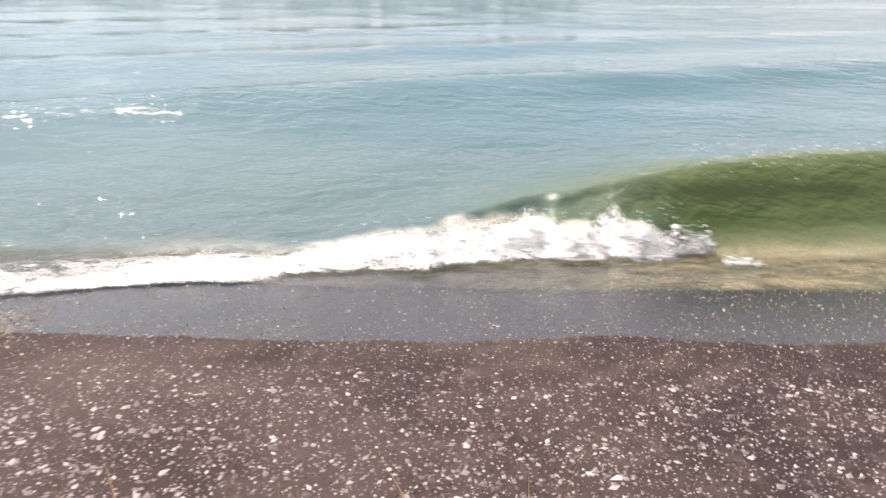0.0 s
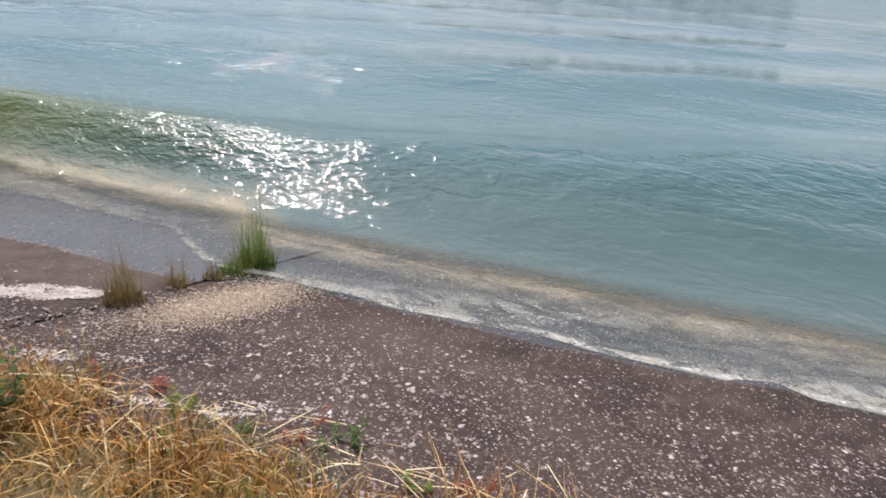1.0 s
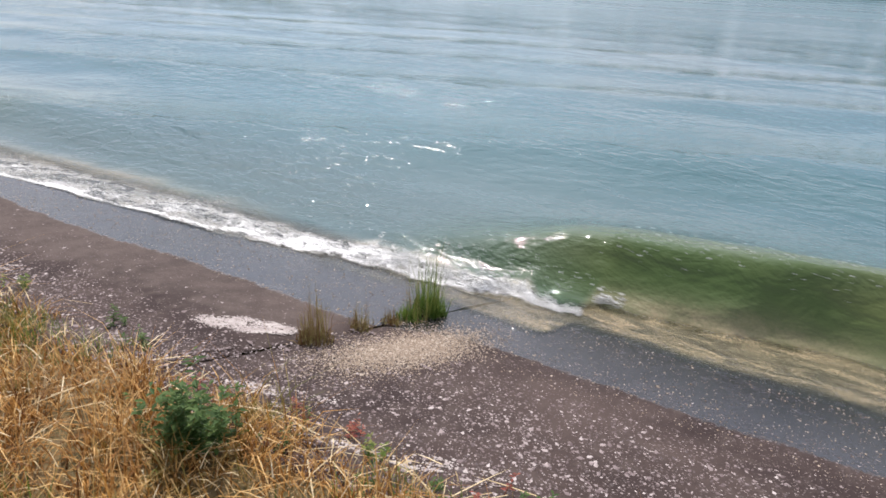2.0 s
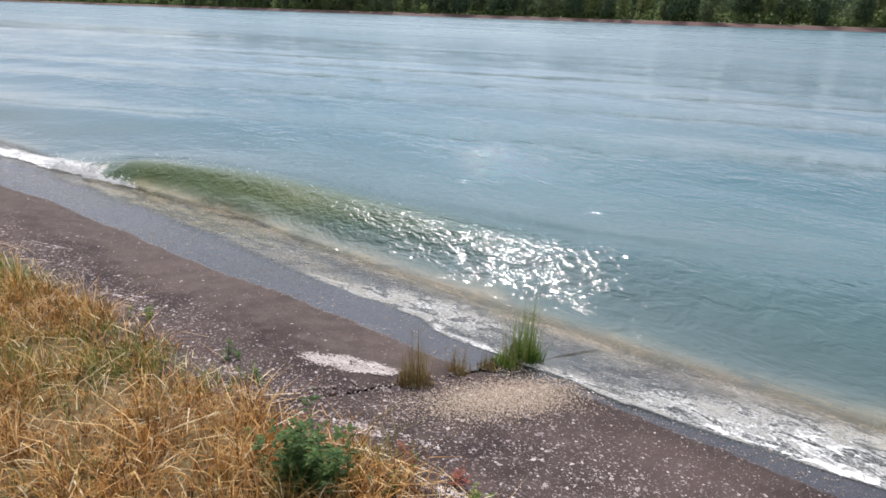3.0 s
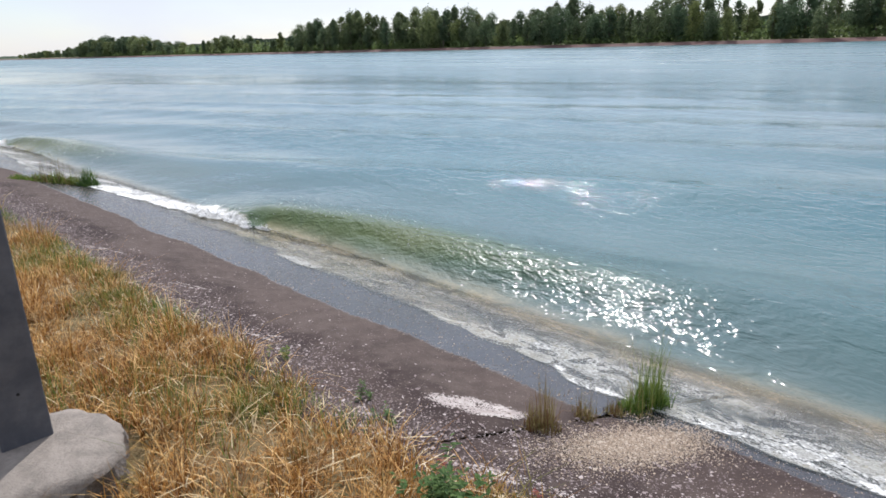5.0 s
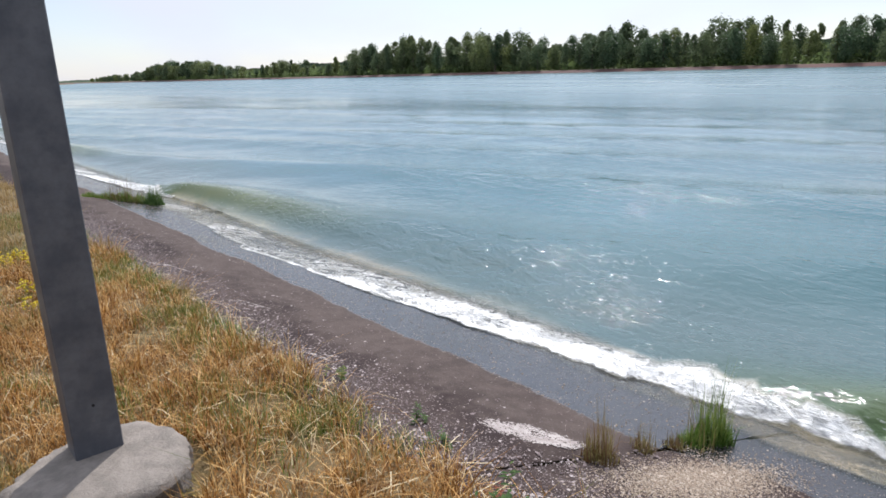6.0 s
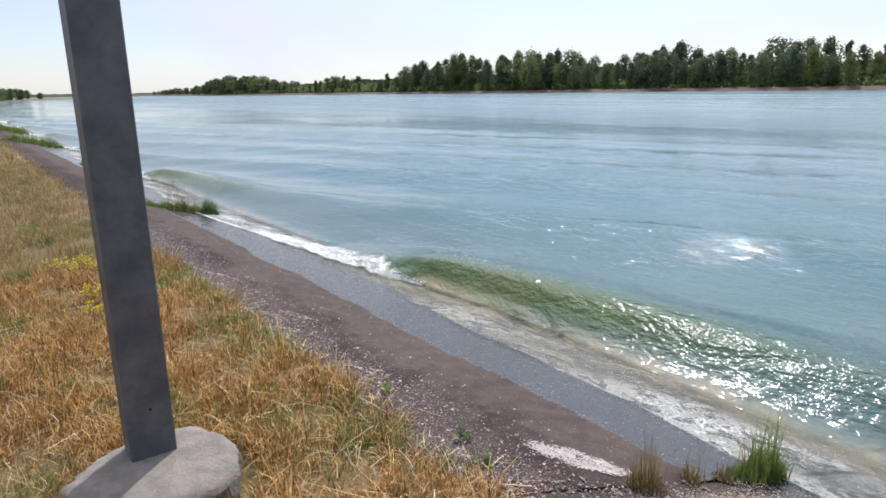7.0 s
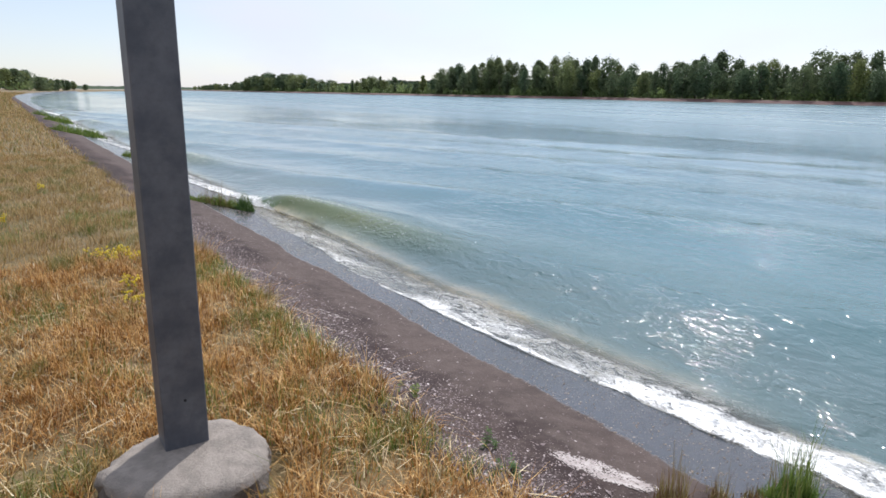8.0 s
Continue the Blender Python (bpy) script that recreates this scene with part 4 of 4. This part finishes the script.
weed(0.80, -1.42, 0.30, 26, 0.06, WEED, "dark green leafy weed in dry grass", 61)
weed(1.00, -1.62, 0.11, 6, 0.03, WEED, "small green weed at the grass edge", 62)
for k, (x, y) in enumerate([(1.16, -1.90), (1.12, -2.15), (1.22, -2.45), (1.1, -2.75), (0.95, -2.0), (1.19, -0.6), (1.22, 0.3), (1.28, -0.35), (1.15, -3.2), (1.0, 1.3)]):
    weed(x, y, 0.10, 5, 0.035, WEED if k % 3 else GREEN, "small green weed at the edge of the apron", 63 + k)
for k, (x, y) in enumerate([(1.20, -1.50), (1.24, -1.75), (1.20, -2.3), (1.16, -2.9), (1.08, -1.1)]):
    weed(x, y, 0.085, 4, 0.028, RED, "reddish weed at the edge of the apron", 80 + k)
for k, (x, y) in enumerate([(0.12, 3.95), (0.24, 4.10), (0.02, 4.05), (0.30, 3.9), (0.08, 2.44), (-0.9, 6.3), (-0.7, 6.5), (-0.2, 9.0), (-1.5, 5.2), (0.12, 2.9)]):
    weed(x, y, 0.17, 7, 0.03, GREEN, "yellow-flowering weed in dry grass", 90 + k, "flowering_weed", YELLOW)
weed(-0.39, 2.72, 0.10, 9, 0.05, WEED, "low grey-green weed in dry grass", 101)
for k, (x, y, h) in enumerate([(0.95, 1.9, 0.22), (1.0, 0.55, 0.22), (0.98, -0.1, 0.20), (1.02, -0.62, 0.17), (0.9, 2.8, 0.22), (0.88, 3.9, 0.2), (0.7, 1.2, 0.18)]):
    tuft(x, y, 0.15, h * 0.85, 150, GREEN, "green grass clump at the edge of the dry grass", 110 + k, 0.004, 0.8, STRAW)


# a dead brown clump pressed into the grass, and a tangle of bleached stalks beside it
tuft(-0.37, 1.70, 0.15, 0.10, 260, RUSSET, "dead brown clump pressed into the dry grass", 120, 0.006, 1.8, RUSSET)
tuft(-0.30, 1.22, 0.18, 0.13, 130, LITTER, "tangle of bleached stalks lying in the dry grass", 121, 0.005, 2.4, RUSSET)
tuft(-0.62, 2.05, 0.13, 0.09, 180, RUSSET, "dead brown clump pressed into the dry grass", 122, 0.006, 1.8, RUSSET)
for k, (x, y, h) in enumerate([(0.86, 0.9, 0.24), (0.92, 0.25, 0.22), (0.84, -0.3, 0.2), (0.9, 2.35, 0.22), (0.8, 3.3, 0.22), (0.55, 0.55, 0.16), (0.62, 1.8, 0.2)]):
    tuft(x, y, 0.13, h, 120, GREEN, "green grass clump at the edge of the dry grass", 130 + k, 0.004, 0.7, STRAW)


# ---------------------------------------------------------------- far bank and woods
FAR_X = 188.0


def far_bank_z(X):
    return np.interp(X, [0, 3.5, 5.5, 9.0, 60, 700], [-2.2, -0.35, 0.22, 0.3, 0.5, 0.6])


far_bank = new("far_bank", grid_mesh("far_bank", np.array([0, 1.5, 3.5, 5.5]), np.arange(-500, 1000, 25.0),
                                     lambda X, Y: (FAR_X - 2.0 + X, Y, far_bank_z(X)), FAR_STONE))
tagged(far_bank, "low reddish stone revetment of the far bank", "river bank", kind="structure")
far_land = new("far_land", grid_mesh("far_land", np.array([5.5, 9.0, 60, 700, 2500]), np.arange(-500, 1000, 25.0),
                                     lambda X, Y: (FAR_X - 2.0 + X, Y, far_bank_z(X)), FAR_LAND))
tagged(far_land, "grassy land behind the far bank", "ground", kind="structure")


def tree_kind(seed, height, spread, lobes, start):
    """A tree: tapered trunk with limbs, and a crown of many small leaf clumps in uneven lobes."""
    rng = np.random.default_rng(seed)
    thing = new("tree")
    bm = bmesh.new()

    def limb(a, b, r0, r1):
        d = (b - a).normalized()
        u = d.orthogonal().normalized()
        w = d.cross(u)
        rows = []
        for p, r in ((a, r0), (a.lerp(b, 0.5) + u * r0 * 0.8, (r0 + r1) / 2), (b, r1)):
            rows.append([bm.verts.new(p + (u * math.cos(q) + w * math.sin(q)) * r) for q in (0, 1.257, 2.513, 3.77, 5.027)])
        for m, n in zip(rows, rows[1:]):
            for i in range(5):
                bm.faces.new((m[i], m[(i + 1) % 5], n[(i + 1) % 5], n[i]))

    top = Vector((rng.normal(0, 0.4), rng.normal(0, 0.4), height * 0.86))
    limb(Vector((0, 0, -0.3)), top, height * 0.022, height * 0.005)
    vs, ns = [], 0
    for i in range(lobes):
        u = start + (1 - start) * (i + 0.5) / lobes
        fat = math.sin(math.pi * (0.16 + 0.80 * (u - start) / (1 - start)))
        a = rng.uniform(0, 6.28)
        out = spread * fat * rng.uniform(0.25, 0.75)
        c = Vector((math.cos(a) * out, math.sin(a) * out, height * u * 0.95))
        limb(Vector((0, 0, height * u * 0.7)), c, height * 0.007, height * 0.002)
        size = spread * rng.uniform(0.38, 0.62) * (0.55 + 0.6 * fat)
        n = 210
        d = rng.normal(0, 1, (n, 3))
        d /= np.linalg.norm(d, axis=1)[:, None]
        reach = np.where(rng.uniform(0, 1, n) < 0.14, rng.uniform(1.1, 1.5, n), rng.uniform(0.72, 1.12, n))
        p = np.array(c) + d * (size * reach)[:, None] * np.array([1, 1, 0.95])
        # clumps lie roughly along the outside of their lobe
        q = np.cross(d, rng.normal(0, 1, (n, 3)))
        q /= np.linalg.norm(q, axis=1)[:, None]
        w = np.cross(d + rng.normal(0, 0.45, (n, 3)), q)
        w /= np.linalg.norm(w, axis=1)[:, None]
        s = rng.uniform(0.14, 0.40, n)[:, None] * (0.6 + height / 30)
        vs.append(np.stack([p - q * s, p + w * s * 0.7, p + q * s, p - w * s * 0.7], 1).reshape(-1, 3))
    v = np.concatenate(vs)
    part("trunk", bm, BARK, thing)
    part("crown", tri_mesh("crown", v, np.arange(len(v)).reshape(-1, 4), TREE_LEAF), TREE_LEAF, thing)
    return tagged(thing, "leafy deciduous tree in the wood along the river", "tree", group="woods along the river")


KINDS = [tree_kind(201, 12, 3.6, 10, 0.18), tree_kind(202, 14, 3.0, 11, 0.15), tree_kind(203, 10, 4.0, 10, 0.15), tree_kind(204, 15, 2.4, 11, 0.22),
         tree_kind(205, 12.5, 4.6, 12, 0.2), tree_kind(206, 8, 3.2, 8, 0.12), tree_kind(207, 16, 3.8, 12, 0.3)]


def wood():
    rng = random.Random(31)
    used = set()

    def plant(x, y, z, h):
        k = rng.randrange(len(KINDS))
        own = (12, 14, 10, 15, 12.5, 8, 16)[k]
        f = h / own
        m = pose(x, y, z, rng.uniform(-3, 3), rng.uniform(-3, 3), rng.uniform(0, 360))
        if k not in used:
            used.add(k)
            ob = KINDS[k]
            ob.matrix_world = m
        else:
            ob = copy_thing(KINDS[k], m)
        wide = rng.uniform(0.75, 1.1) * (1.5 if y > 300 else 1.0)
        ob.scale = (f * wide, f * wide * rng.uniform(0.9, 1.1), f)

    def tall(y):
        return float(np.interp(y, [-60, 84, 92, 103, 105, 107, 120, 130, 133, 142, 146, 150, 159, 167, 181, 187, 202, 215, 227, 239, 245, 253, 267, 282, 288, 303, 313, 327, 356, 363, 396, 415, 440, 468, 513, 612, 647, 705, 771, 836],
                               [13, 12.7, 13.8, 13.6, 10, 12, 12.5, 12.2, 16.2, 16.4, 11.7, 14.2, 13, 10.5, 12.6, 15.7, 15.3, 16.9, 15.7, 14.8, 18.5, 18.8, 16.1, 12.4, 16.7, 9, 12.7, 7, 7.2, 10.5, 10.9, 5.6, 6.6, 9.8, 14, 15.4, 10.3, 7.4, 7.4, 5]))

    y = -36.0
    while y < 830:
        far = y > 300
        for row in range(2):
            h = tall(y) * (rng.uniform(0.62, 0.90), rng.uniform(0.88, 1.04))[row]
            plant(FAR_X + 9 + row * 8 + rng.uniform(-2.5, 2.5), y + rng.uniform(-1.5, 1.5), 0.1, max(h, 4.0))
        y += (4.9 if not far else 9.5) * rng.uniform(0.75, 1.25)
    # the near bank's own wood, far along it
    for i in range(22):
        y = rng.uniform(370, 410)
        plant(y * math.tan(radians(rng.uniform(-3.0, 2.0))), y, -0.3, rng.uniform(9.0, 10.6))
    for i in range(18):
        turn = rng.uniform(2.0, 5.9)
        y = float(np.interp(turn, [2.0, 2.6, 3.5, 5.0, 6.0], [300, 300, 320, 400, 430])) + rng.uniform(0, 25)
        plant(y * math.tan(radians(turn)), y, -0.3, 1.9 + y * math.tan(radians(float(np.interp(turn, [2, 2.6, 3, 4.9, 5.9], [1.0, 0.78, 0.66, 0.46, 0.15])))) * rng.uniform(0.8, 1.0))


wood()


def thicket():
    """Low bushes in front of the far wood."""
    rng = np.random.default_rng(41)
    n = 1300
    y = rng.uniform(-90, 640, n)
    x = FAR_X + 5.0 + rng.uniform(0, 1, n) ** 0.8 * 16
    r = rng.uniform(0.9, 2.4, n) + 2.2 * np.clip((x - FAR_X - 8) / 10, 0, 1)
    ground_z = np.full(n, 0.15)
    here = rng.uniform(0, 1, n) < 0.02
    y = np.where(here, rng.uniform(330, 370, n), y)
    x = np.where(here, np.minimum(bend(y) - 2, rng.uniform(-20, 24, n)), x)
    ground_z[here] = -0.2
    vs = []
    for a, b, c, g in zip(x, y, r, ground_z):
        m = 46
        d = rng.normal(0, 1, (m, 3))
        d /= np.linalg.norm(d, axis=1)[:, None]
        p = np.array([a, b, g + c * 0.6]) + d * c * np.array([0.9, 1.1, 0.85]) * rng.uniform(0.6, 1.1, (m, 1))
        q = rng.normal(0, 1, (m, 3))
        w = np.cross(q, rng.normal(0, 1, (m, 3)))
        q /= np.linalg.norm(q, axis=1)[:, None]
        w /= np.linalg.norm(w, axis=1)[:, None]
        s = rng.uniform(0.25, 0.5, (m, 1))
        vs.append(np.stack([p - q * s, p + w * s, p + q * s, p - w * s], 1).reshape(-1, 3))
    v = np.concatenate(vs)
    ob = new("bushes", tri_mesh("bushes", v, np.arange(len(v)).reshape(-1, 4), BUSH_LEAF))
    return tagged(ob, "light green willow bushes along the river", "bushes", kind="stuff")


thicket()


def distant_wood():
    """The skyline that closes the river in the distance."""
    rng = np.random.default_rng(43)
    az = np.radians(np.linspace(-70, 100, 900))
    d = np.interp(np.degrees(az), [-70, -10, 0, 14, 16, 24, 34, 48, 100], [700, 800, 1250, 1250, 900, 560, 390, 300, 300])
    top = np.zeros(len(az))
    for k in range(1, 9):
        top += rng.uniform(0.3, 1.0) / k * np.sin(az * (23 * k + rng.uniform(0, 9)) + rng.uniform(0, 6))
    h = np.interp(np.degrees(az), [0, 16, 26, 100], [3.4, 4.0, 8.0, 9.0]) + 0.8 * top + rng.uniform(0, 1.0, len(az))
    x, y = np.sin(az) * d, np.cos(az) * d
    front = np.stack([x, y, np.full(len(az), -1.0)], -1)
    crest = np.stack([x * 1.01, y * 1.01, h], -1)
    rear = np.stack([x * 1.06, y * 1.06, h * 0.9], -1)
    v = np.concatenate([front, crest, rear])
    n = len(az)
    i = np.arange(n - 1)
    quads = np.concatenate([np.stack([i, i + 1, i + 1 + n, i + n], -1), np.stack([i + n, i + n + 1, i + 1 + 2 * n, i + 2 * n], -1)])
    ob = new("backdrop", tri_mesh("backdrop", v, quads, FAR_WOOD))
    return tagged(ob, "dim wooded skyline far down the river", "woods", kind="structure")


distant_wood()


# ---------------------------------------------------------------- what moves
def motions():
    times = [0, 0.1, 0.2, 0.4, 0.7] + [1.0 + 0.5 * i for i in range(13)] + [7.3, 7.6, 7.8, 7.9, 8.0]
    rows = [(t, pose(0, -SPEED * t, 0)) for t in sorted(times)]
    walk(near_water, rows)
    for ob in BREAKERS:
        walk(ob, rows)


motions()
